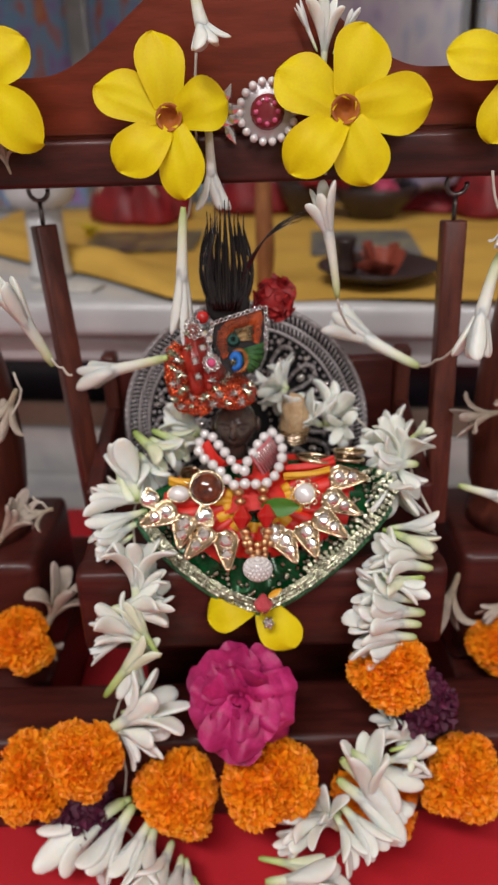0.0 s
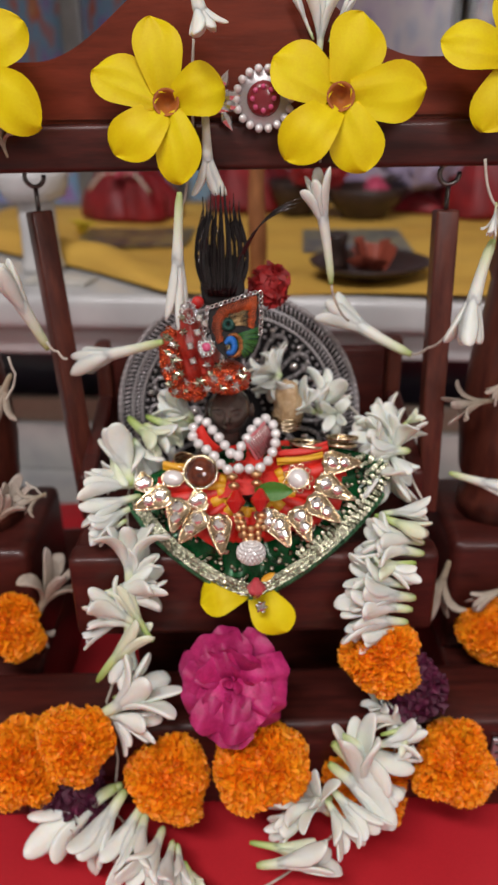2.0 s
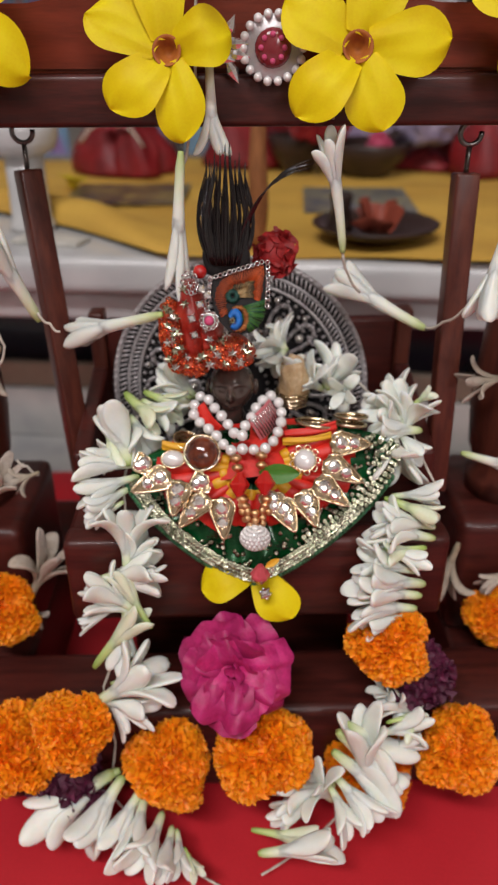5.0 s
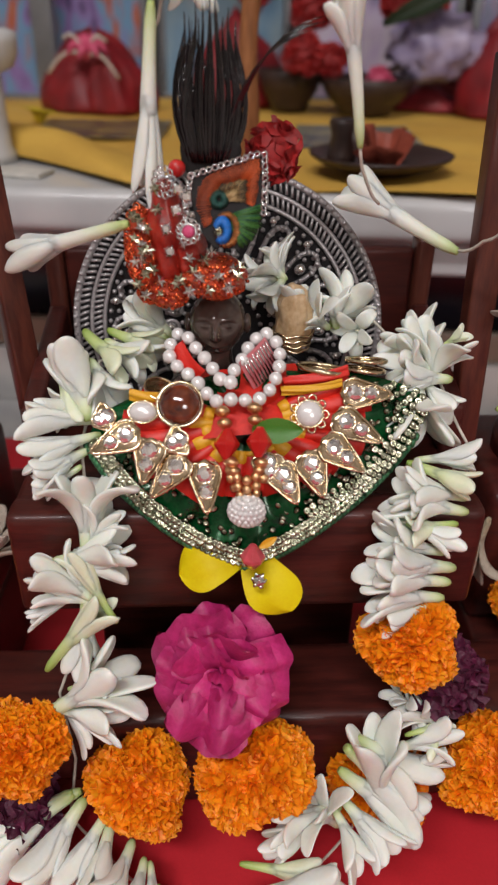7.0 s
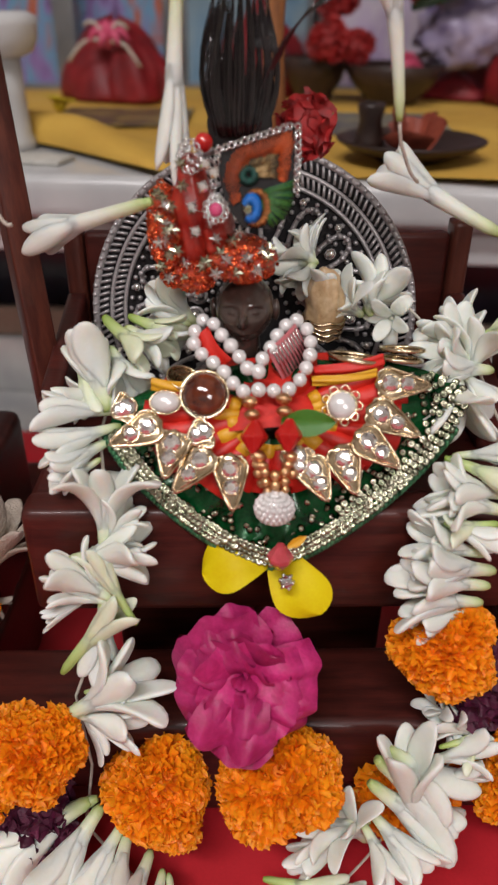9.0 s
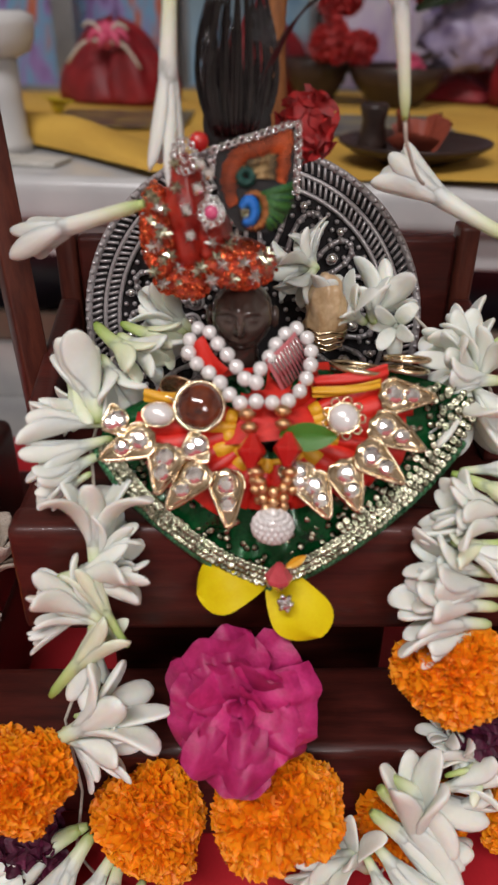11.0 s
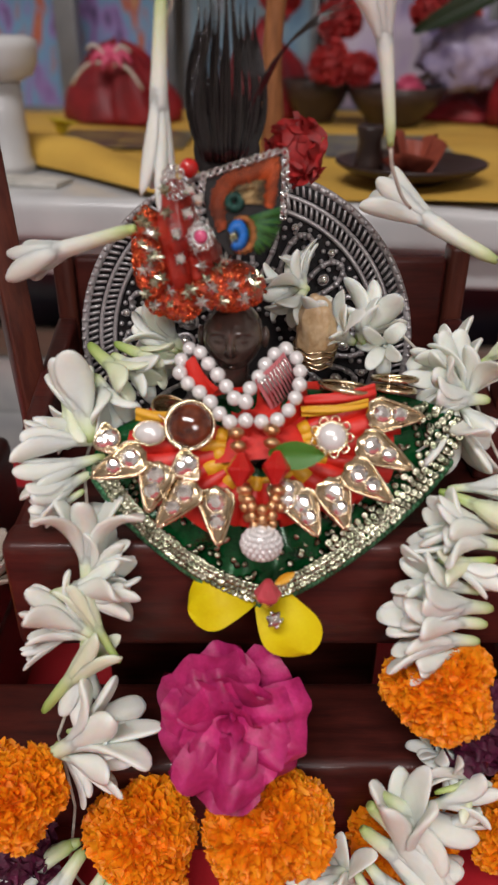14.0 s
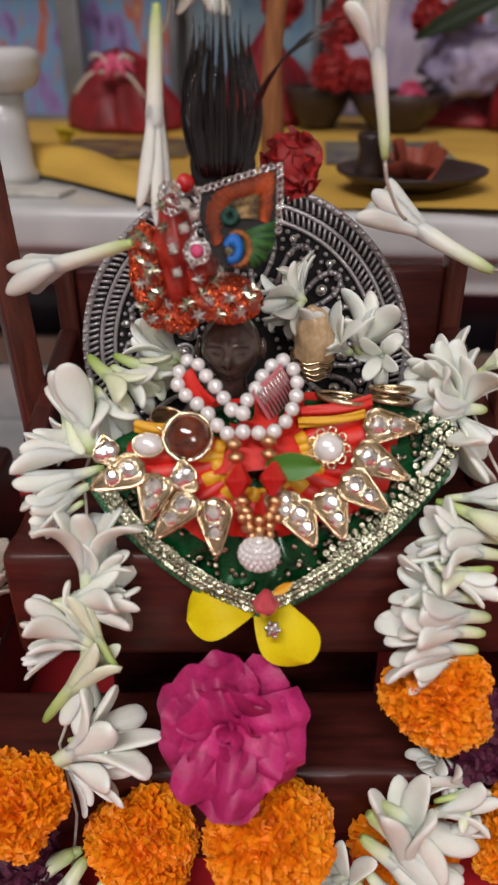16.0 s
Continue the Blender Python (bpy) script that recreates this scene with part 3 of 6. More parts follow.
def ruffled_mesh(name, material, core, seed, count, top=2.0, ruffle=0.22, size=0.46, flat=1.0):
    """A dense pompon bloom of radius 1 facing z, of many small ruffled petals."""
    rng = random.Random(seed)
    bm = bmesh.new()
    for k in range(count):
        s = (k + 0.5) / count
        polar, turn = top * math.sqrt(s), k * 2.39996 + rng.uniform(-0.25, 0.25)
        d = Vector((math.sin(polar) * math.cos(turn), math.sin(polar) * math.sin(turn), math.cos(polar)))
        side = d.cross(Vector((rng.uniform(-1, 1), rng.uniform(-1, 1), rng.uniform(-1, 1)))).normalized()
        up = side.cross(d)
        lump = 0.10 * math.sin(3 * turn + seed) * math.sin(polar) + 0.07 * math.sin(5 * turn + 2 * seed + 3 * polar)
        r0, r1 = 0.74, rng.uniform(0.90, 1.04) + lump
        w, ph, amp = size * rng.uniform(0.34, 0.52), rng.uniform(0, 6), ruffle * rng.uniform(0.6, 1.2)
        lean = rng.uniform(-0.12, 0.2)

        def g(u, v):
            r = r0 + (r1 - r0) * u - 0.10 * u * v ** 6
            p = d * r + side * (w * v * (0.45 + 0.75 * u)) + up * (amp * 0.55 * u * math.sin(4.4 * v + ph) + lean * u * u * 0.5)
            p += d * (0.022 * u * u * math.sin(11 * v + ph))
            return (p.x, p.y, p.z * flat)

        sheet(bm, g, 3, 10)
    return mesh(name, bm, material), mesh("core", ball(bmesh.new(), (0, 0, -0.04), 0.84, 24, 14, (1, 1, flat)), core)


MARIGOLDS = [ruffled_mesh("marigold", MARIGOLD, MARIGOLD_CORE, 71 + i, 640, flat=0.8, size=0.31, ruffle=0.20) for i in range(3)]
PURPLES = ruffled_mesh("purple_bloom", PURPLE, PURPLE, 81, 120, size=0.55, flat=0.8)
PINKS = ruffled_mesh("pink_bloom", PINK_DRAPE, PINK_DRAPE, 85, 80, size=0.7, flat=0.7)
REDS = ruffled_mesh("red_bloom", RED_FLOWER, RED_FLOWER, 83, 90, size=0.7, flat=0.7)


RED_SMALL = ruffled_mesh("red_bloom", RED_FLOWER, RED_FLOWER, 87, 34, size=1.25, ruffle=0.3, flat=0.75)


def bloom(name, data, at, normal, r, spin, label, category, group=""):
    """A pompon flower: its ruff of petals too small to part, and the core under them."""
    root = thing(name, label, category, group, facing(at, normal, spin, r))
    tagged(part("petal_ruff", data[0], None, root), kind="stuff")
    part("core", data[1], None, root)
    return root


def allamanda(at, normal, r, label, petals, seed=0):
    """A yellow trumpet flower; petals are (degrees round the throat, length)."""
    rng = random.Random(seed)
    root = thing("yellow_flower", label, "flower", "yellow trumpet flowers", facing(at, normal, 0, r))
    for turn, stretch in petals:
        a = math.radians(turn)
        bm = bmesh.new()
        long_, wide, tip, fold, dome = stretch, rng.uniform(0.36, 0.42), rng.uniform(-0.12, 0.12), rng.uniform(0.03, 0.11), rng.uniform(0.05, 0.20)

        def f(u, v):
            u = 1 - (1 - u) ** 1.6
            x = 0.13 + (long_ - 0.13) * u
            w = wide * (0.50 + 1.05 * u - 0.45 * u * u) * (max(0.0, 1 - max(0.0, (u - 0.48) / 0.52) ** 2.1)) ** 0.62
            y = w * v + tip * u ** 3
            z = dome * math.sin(math.pi * u) - 0.03 * u * u * v * v + 0.045 * v * (1 - 0.4 * u) + fold * math.exp(-(v * 6) ** 2) * u * (1 - u) * -1.8 + 0.02 * math.sin(5 * v + 3 * u)
            return Matrix.Rotation(a, 3, "Z") @ Vector((x, y, z + 0.02))

        sheet(bm, f, 12, 10, 0.007)
        part("petal", bm, ALLAMANDA, root)
    part("throat", turned([(0.10, -0.16), (0.150, -0.02), (0.192, 0.064), (0.186, 0.070), (0.15, 0.045), (0.11, -0.03), (0.06, -0.10), (0.0, -0.13)], 20), THROAT, root, "brown velvety throat")
    part("flower_tube", turned([(0.0, -0.17), (0.11, -0.165), (0.09, -0.26), (0.0, -0.28)], 12), ALLAMANDA, root)
    return root


def rose(at, normal, r, spin):
    root = thing("rose", "full-blown magenta pink rose resting on the swing base", "rose", m=facing(at, normal, spin, r))
    rng = random.Random(8)
    for layer, (n, tilt, long_, wide, lift) in enumerate(((5, 1.28, 1.04, 0.52, -0.16), (5, 1.02, 0.98, 0.50, -0.06), (4, 0.78, 0.92, 0.48, 0.0), (4, 0.52, 0.80, 0.40, 0.04), (4, 0.30, 0.66, 0.30, 0.06), (3, 0.12, 0.52, 0.20, 0.08))):
        for k in range(n):
            a = 2 * math.pi * (k + 0.5 * layer + rng.uniform(-0.3, 0.3)) / n
            bm = bmesh.new()
            t0, lg, wd, ph = tilt * rng.uniform(0.68, 1.16), long_ * rng.uniform(0.78, 1.12), wide * rng.uniform(0.95, 1.3), rng.uniform(0, 6)
            roll, skew, notch = rng.uniform(-0.3, 0.9), rng.uniform(-0.5, 0.5), rng.uniform(0.0, 0.12)
            shift = Vector((rng.uniform(-0.12, 0.12), rng.uniform(-0.12, 0.12), 0))

            def f(u, v):
                g = t0 * (0.50 + 0.5 * u) + roll * u ** 3
                long_here = lg * (1 - 0.26 * abs(v) ** 3 * u - notch * math.exp(-(v * 4) ** 2) * u)
                rad, z = 0.05 + long_here * u * math.sin(g), lift + long_here * u * math.cos(g) * 0.9
                w = wd * (0.26 + 1.35 * u - 0.62 * u * u)
                ruff = 0.12 * u ** 2 * math.sin(3.2 * v + ph) + 0.085 * u ** 3 * math.sin(6.5 * v + 2 * ph) + 0.016 * u ** 4 * math.sin(17 * v + ph)
                crease = 0.018 * u * math.sin(11 * v + ph)
                cup = 0.22 * w * v * v
                return shift + Matrix.Rotation(a, 3, "Z") @ Vector((rad - cup * math.cos(g) + skew * w * v * u * 0.4 + crease, w * v, z + cup * math.sin(g) * 0.8 + ruff + skew * w * v * u * 0.6))

            sheet(bm, f, 12, 18, 0.012)
            part("petal", bm, ROSE, root)
    return root

# ---- white tuberose garland over the idol, its two ends on the cloth ----
garland = thing("tuberose_garland", "long garland of fresh white tuberose draped over the idol", "garland")
blossom(garland, (-0.0161, 0.0181, 0.1949), (-0.0328, 0.0216, 0.2104), 2, 1.5, 1.61)
blossom(garland, (-0.0172, 0.0158, 0.1958), (-0.0361, 0.0202, 0.2015), 0, 3.4, 1.26)
blossom(garland, (-0.0386, 0.0124, 0.1998), (-0.0175, 0.0073, 0.1944), 6, 2.3, 1.33)
blossom(garland, (-0.0461, 0.0087, 0.2007), (-0.0281, -0.0069, 0.1881), 7, 3.7, 1.33)
blossom(garland, (-0.0392, 0.0099, 0.1966), (-0.0209, -0.0002, 0.1888), 1, 3.9, 1.61)
blossom(garland, (-0.0447, 0.0055, 0.1907), (-0.0283, -0.0107, 0.1819), 1, 0.4, 1.54)
blossom(garland, (-0.0402, -0.0162, 0.1775), (-0.0499, 0.0033, 0.1992), 0, 0.1, 1.6)
blossom(garland, (-0.0538, -0.0008, 0.1936), (-0.0465, -0.0191, 0.1767), 6, 5.2, 0.85)
blossom(garland, (-0.0364, -0.0135, 0.1768), (-0.0641, -0.0237, 0.1796), 0, 1.6, 1.)
blossom(garland, (-0.0361, -0.0172, 0.1731), (-0.0632, -0.0287, 0.1717), 1, 1.5, 1.)
blossom(garland, (-0.0392, -0.0184, 0.1684), (-0.0596, -0.0318, 0.1619), 0, 6.2, 1.15)
blossom(garland, (-0.0425, -0.0226, 0.1634), (-0.0573, -0.0326, 0.1561), 5, 2.9, 1.1)
blossom(garland, (-0.0381, -0.0064, 0.1804), (-0.0596, -0.0147, 0.1805), 2, 5.2, 1.)
blossom(garland, (-0.0385, -0.0414, 0.1391), (-0.0407, -0.0265, 0.1687), 3, 3.0, 1.1)
blossom(garland, (-0.0393, -0.0405, 0.1395), (-0.0296, -0.0328, 0.1582), 2, 4.0, 1.1)
blossom(garland, (-0.0508, -0.0423, 0.1357), (-0.0198, -0.0400, 0.1428), 2, 0.9, 1.15)
blossom(garland, (-0.0471, -0.0418, 0.1347), (-0.0222, -0.0424, 0.1331), 1, 3.9, 1.15)
blossom(garland, (-0.0437, -0.0407, 0.1357), (-0.0290, -0.0350, 0.1438), 0, 5.4, 1.1)
blossom(garland, (-0.0274, -0.0503, 0.1171), (-0.0432, -0.0450, 0.1431), 6, 3.2, 0.75)
blossom(garland, (-0.0340, -0.0460, 0.1218), (-0.0565, -0.0457, 0.1427), 2, 4.6, 1.1)
blossom(garland, (-0.0351, -0.0452, 0.1208), (-0.0580, -0.0484, 0.1312), 0, 4.2, 1.)
blossom(garland, (-0.0406, -0.0431, 0.1238), (-0.0613, -0.0515, 0.1145), 0, 0.4, 0.55)
blossom(garland, (-0.0539, -0.0546, 0.0957), (-0.0324, -0.0477, 0.1276), 6, 4.7, 0.85)
blossom(garland, (-0.0396, -0.0456, 0.1227), (-0.0416, -0.0539, 0.0924), 5, 3.7, 1.05)
blossom(garland, (-0.0543, -0.0585, 0.0778), (-0.0182, -0.0520, 0.1020), 2, 1.9, 1.05)
blossom(garland, (-0.0542, -0.0568, 0.0786), (-0.0239, -0.0577, 0.0764), 1, 0.2, 1.05)
blossom(garland, (-0.0518, -0.0545, 0.0802), (-0.0371, -0.0592, 0.0611), 0, 5.4, 1.)
blossom(garland, (-0.0481, -0.0524, 0.0840), (-0.0257, -0.0543, 0.0895), 5, 2.9, 1.)
blossom(garland, (0.0251, 0.0315, 0.2140), (0.0144, 0.0339, 0.2242), 3, 4.5, 1.88)
blossom(garland, (0.0243, 0.0318, 0.2152), (0.0183, 0.0240, 0.2050), 1, 5.4, 1.88)
blossom(garland, (0.0237, 0.0359, 0.2135), (0.0210, 0.0387, 0.2274), 0, 4.4, 1.65)
blossom(garland, (0.0243, 0.0328, 0.2145), (0.0100, 0.0393, 0.2118), 2, 5.7, 1.65)
blossom(garland, (0.0281, 0.0229, 0.1993), (0.0271, 0.0251, 0.2161), 0, 2.4, 1.50)
blossom(garland, (0.0428, 0.0229, 0.2000), (0.0531, 0.0359, 0.2123), 2, 5.0, 1.95)
blossom(garland, (0.0419, 0.0228, 0.1994), (0.0310, 0.0192, 0.2078), 3, 2.8, 1.95)
blossom(garland, (0.0446, 0.0209, 0.1999), (0.0403, 0.0254, 0.2128), 1, 5.8, 1.80)
blossom(garland, (0.0552, 0.0344, 0.1953), (0.0473, 0.0108, 0.2022), 4, 5.4, 0.72)
blossom(garland, (0.0817, 0.0151, 0.1861), (0.0658, 0.0286, 0.2023), 2, 0.6, 1.44)
blossom(garland, (0.0799, 0.0148, 0.1861), (0.0738, 0.0270, 0.2045), 1, 0.8, 1.56)
blossom(garland, (0.0822, 0.0141, 0.1876), (0.0595, 0.0087, 0.1949), 2, 1.3, 1.38)
blossom(garland, (0.0865, 0.0113, 0.1862), (0.0614, 0.0051, 0.1894), 0, 6.0, 1.32)
blossom(garland, (0.0778, 0.0096, 0.1824), (0.0845, 0.0190, 0.2026), 3, 2.7, 1.38)
blossom(garland, (0.0730, 0.0123, 0.1870), (0.0774, -0.0128, 0.1720), 2, 3.9, 1.44)
blossom(garland, (0.0748, 0.0110, 0.1856), (0.0886, 0.0007, 0.1786), 1, 1.9, 1.38)
blossom(garland, (0.0821, 0.0198, 0.1942), (0.0906, 0.0199, 0.2026), 6, 3.1, 1.44)
blossom(garland, (0.0928, -0.0185, 0.1493), (0.0623, -0.0265, 0.1586), 2, 2.4, 1.1)
blossom(garland, (0.0928, -0.0151, 0.1528), (0.0651, -0.0215, 0.1641), 1, 2.2, 1.1)
blossom(garland, (0.0701, -0.0138, 0.1658), (0.0945, -0.0191, 0.1624), 6, 3.6, 1.1)
blossom(garland, (0.0732, -0.0108, 0.1649), (0.0958, -0.0131, 0.1709), 0, 3.6, 1.)
blossom(garland, (0.0918, -0.0113, 0.1576), (0.0636, -0.0251, 0.1534), 0, 5.6, 1.)
blossom(garland, (0.0891, -0.0222, 0.1467), (0.0699, -0.0295, 0.1494), 6, 4.2, 1.35)
blossom(garland, (0.0709, -0.0261, 0.1489), (0.0903, -0.0272, 0.1417), 1, 5.8, 1.1)
blossom(garland, (0.0864, -0.0251, 0.1362), (0.0575, -0.0340, 0.1453), 1, 5.3, 1.02)
blossom(garland, (0.0896, -0.0278, 0.1314), (0.0564, -0.0373, 0.1406), 0, 6.1, 1.11)
blossom(garland, (0.0883, -0.0299, 0.1265), (0.0547, -0.0392, 0.1341), 1, 4.2, 1.02)
blossom(garland, (0.0866, -0.0317, 0.1207), (0.0556, -0.0407, 0.1267), 0, 1.0, 1.07)
blossom(garland, (0.0834, -0.0324, 0.1184), (0.0605, -0.0422, 0.1190), 5, 5.3, 0.98)
blossom(garland, (0.0826, -0.0211, 0.1394), (0.0606, -0.0298, 0.1458), 2, 6.0, 0.82)
blossom(garland, (0.0913, -0.0502, 0.0742), (0.0719, -0.0480, 0.0877), 3, 5.6, 1.1)
blossom(garland, (0.0800, -0.0431, 0.0788), (0.0819, -0.0522, 0.0705), 1, 3.5, 1.3)
blossom(garland, (0.0907, -0.0551, 0.0783), (0.0832, -0.0570, 0.0694), 6, 4.4, 1.5)
blossom(garland, (0.0569, -0.0605, 0.0788), (0.0905, -0.0577, 0.0527), 1, 1.3, 0.97)
blossom(garland, (0.0545, -0.0619, 0.0748), (0.0863, -0.0624, 0.0411), 0, 5.2, 1.06)
blossom(garland, (0.0531, -0.0618, 0.0618), (0.0837, -0.0680, 0.0348), 1, 3.6, 1.06)
blossom(garland, (0.0540, -0.0626, 0.0479), (0.0770, -0.0818, 0.0381), 0, 1.8, 1.10)
blossom(garland, (0.0521, -0.0643, 0.0421), (0.0670, -0.0860, 0.0387), 1, 0.4, 1.14)
blossom(garland, (0.0702, -0.0644, 0.0425), (0.0602, -0.0635, 0.0882), 1, 5.3, 0.88)
blossom(garland, (0.0718, -0.0565, 0.0677), (0.0977, -0.0532, 0.0753), 2, 6.1, 1.01)
blossom(garland, (0.0766, -0.0582, 0.0618), (0.0953, -0.0567, 0.0658), 0, 0.5, 1.06)
blossom(garland, (0.0761, -0.0548, 0.0742), (0.0938, -0.0504, 0.0774), 6, 5.0, 0.97)
blossom(garland, (0.0845, -0.0425, 0.0757), (0.0695, -0.0454, 0.0874), 3, 2.5, 1.06)
blossom(garland, (0.0555, -0.0623, 0.0399), (0.0227, -0.0718, 0.0368), 2, 0.9, 1.01)
blossom(garland, (0.0550, -0.0648, 0.0313), (0.0398, -0.0663, 0.0491), 3, 1.8, 1.32)
blossom(garland, (0.0517, -0.0627, 0.0380), (0.0269, -0.0802, 0.0287), 1, 4.8, 0.88)
blossom(garland, (0.0183, -0.0819, 0.0309), (0.0475, -0.0832, 0.0271), 6, 5.4, 0.88)
blossom(garland, (0.0222, -0.0908, 0.0283), (0.0599, -0.0880, 0.0322), 0, 0.3, 0.97)
blossom(garland, (-0.0473, -0.0654, 0.0402), (-0.0847, -0.0813, 0.0178), 1, 3.8, 1.15)
blossom(garland, (-0.0427, -0.0664, 0.0393), (-0.0614, -0.0926, 0.0186), 0, 0.3, 1.2)
blossom(garland, (-0.0449, -0.0641, 0.0400), (-0.0824, -0.0731, 0.0250), 2, 4.5, 1.)
blossom(garland, (-0.0350, -0.0669, 0.0308), (-0.0497, -0.0932, 0.0213), 1, 2.1, 1.2)
blossom(garland, (-0.0331, -0.0682, 0.0279), (-0.0358, -0.1015, 0.0244), 0, 5.5, 1.2)
blossom(garland, (-0.0244, -0.0717, 0.0225), (-0.0268, -0.1040, 0.0247), 1, 6.1, 1.2)
blossom(garland, (-0.0188, -0.0772, 0.0209), (-0.0175, -0.1034, 0.0224), 0, 3.1, 1.2)
blossom(garland, (-0.0165, -0.0779, 0.0201), (-0.0086, -0.0997, 0.0185), 1, 6.2, 1.1)
blossom(garland, (-0.0118, -0.0859, 0.0197), (-0.0021, -0.0977, 0.0182), 6, 1.9, 1.2)
thread(garland, (-0.0187, 0.0219, 0.1987), (-0.0414, 0.0076, 0.1893), (-0.0438, -0.0166, 0.1688), (-0.0394, -0.0330, 0.1395), (-0.0405, -0.0417, 0.1171), (-0.0522, -0.0511, 0.0799), (-0.0482, -0.0566, 0.0488), (-0.0523, -0.0624, 0.0194), (-0.0171, -0.0841, 0.0083), (0.0116, -0.0974, 0.0083))
thread(garland, (0.0218, 0.0359, 0.2063), (0.0555, 0.0343, 0.2019), (0.0828, 0.0155, 0.1843), (0.0931, -0.0021, 0.1670), (0.0807, -0.0138, 0.1491), (0.0737, -0.0268, 0.1262), (0.0878, -0.0386, 0.0653), (0.0837, -0.0425, 0.0425), (0.0630, -0.0515, 0.0106), (0.0466, -0.0696, 0.0084), (0.0236, -0.0884, 0.0083))

# ---- florets strung from the top rail ----
string_left = thing("tuberose_string", "string of white tuberose florets hanging from the swing rail", "flower string", "hanging flower strings")
blossom(string_left, (-0.0072, 0.0113, 0.3787), (-0.0057, 0.0114, 0.3575), 14, 1.8, 1.76)
blossom(string_left, (-0.0062, 0.0215, 0.3350), (-0.0062, 0.0205, 0.2985), 14, 4.8, 0.85)
blossom(string_left, (-0.0163, 0.0110, 0.3020), (-0.0215, 0.0070, 0.2450), 12, 5.4, 0.62)
blossom(string_left, (-0.0241, -0.0047, 0.2426), (-0.0757, 0.0149, 0.2252), 13, 0.3, 0.66)
blossom(string_left, (-0.0739, -0.0084, 0.2397), (-0.0860, -0.0199, 0.2824), 12, 3.8, 0.88)
thread(string_left, (-0.0103, 0.0260, 0.3580), (-0.0118, 0.0258, 0.3461), (-0.0121, 0.0258, 0.3252), (-0.0170, 0.0252, 0.2972), (-0.0200, 0.0249, 0.2956))
thread(string_left, (-0.0734, -0.0104, 0.2437), (-0.0692, -0.0099, 0.2393), (-0.0655, -0.0095, 0.2359))
string_right = thing("tuberose_string", "string of white tuberose florets looped from the swing rail", "flower string", "hanging flower strings")
blossom(string_right, (0.0395, 0.0315, 0.3500), (0.0412, 0.0315, 0.3790), 2, 0.3, 0.80)
blossom(string_right, (0.0432, 0.0310, 0.3560), (0.0515, 0.0310, 0.3720), 12, 4.5, 0.8)
blossom(string_right, (0.0370, 0.0310, 0.3570), (0.0285, 0.0305, 0.3740), 12, 2.1, 0.6)
blossom(string_right, (0.0473, 0.0200, 0.2624), (0.0409, 0.0207, 0.3113), 14, 5.5, 0.66)
blossom(string_right, (0.0862, 0.0330, 0.2262), (0.0412, 0.0370, 0.2485), 13, 6.1, 0.86)
blossom(string_right, (0.1133, 0.0169, 0.2822), (0.1002, 0.0074, 0.2375), 13, 3.1, 0.88)
blossom(string_right, (0.1118, 0.0127, 0.2976), (0.1120, 0.0128, 0.2825), 3, 6.2, 0.62)
thread(string_right, (0.0389, 0.0316, 0.3517), (0.0410, 0.0319, 0.3114))
thread(string_right, (0.0473, 0.0200, 0.2624), (0.0495, 0.0230, 0.2540), (0.0560, 0.0300, 0.2430))
thread(string_right, (0.0855, 0.0330, 0.2268), (0.0920, 0.0230, 0.2330), (0.0985, 0.0150, 0.2420), (0.1040, 0.0125, 0.2530))
thread(string_right, (0.1060, 0.0161, 0.3136), (0.1089, 0.0164, 0.3019), (0.1139, 0.0170, 0.2953), (0.1138, 0.0170, 0.2818))
string_side = thing("tuberose_string", "limp tuberose florets tied round the swing post on a thread", "flower string", "flower strings on the posts")
blossom(string_side, (0.1287, 0.0328, 0.2048), (0.1020, 0.0297, 0.2017), 10, 1.9, 0.88)
blossom(string_side, (0.1085, 0.0244, 0.1684), (0.1436, 0.0284, 0.1556), 12, 0.5, 0.88)
blossom(string_side, (0.1113, 0.0127, 0.1245), (0.1053, 0.0120, 0.0887), 10, 3.7, 0.8)
blossom(string_side, (0.1462, 0.0167, 0.1098), (0.1224, 0.0139, 0.0954), 9, 0.2, 0.64)
blossom(string_side, (0.1357, 0.0336, 0.2176), (0.1229, 0.0321, 0.2034), 9, 1.2, 0.72)
string_post = thing("tuberose_string", "wilted tuberose florets wound on thread round the swing post", "flower string", "flower strings on the posts")
blossom(string_post, (-0.1184, -0.0095, 0.1439), (-0.0950, -0.0068, 0.1724), 9, 2.5, 0.72)
blossom(string_post, (-0.0860, -0.0058, 0.1658), (-0.1008, -0.0075, 0.1582), 10, 3.8, 0.96)
blossom(string_post, (-0.0998, 0.0067, 0.2220), (-0.1139, 0.0051, 0.1991), 10, 1.0, 0.96)
blossom(string_post, (-0.1001, -0.0114, 0.0931), (-0.0800, -0.0091, 0.1338), 10, 0.3, 0.72)
blossom(string_post, (-0.1018, -0.0116, 0.0969), (-0.1125, -0.0128, 0.0762), 11, 5.4, 0.8)
blossom(string_post, (-0.1059, -0.0121, 0.0895), (-0.0931, -0.0106, 0.0756), 11, 1.9, 0.72)
blossom(string_post, (-0.0872, 0.0102, 0.3157), (-0.0907, 0.0098, 0.3286), 10, 5.9, 0.8)
thread(string_post, (-0.0988, 0.0049, 0.2311), (-0.0968, 0.0051, 0.2228), (-0.1003, 0.0047, 0.2143), (-0.1084, 0.0038, 0.2058))
thread(string_post, (-0.0959, -0.0049, 0.1712), (-0.0918, -0.0044, 0.1680), (-0.0871, -0.0039, 0.1631))

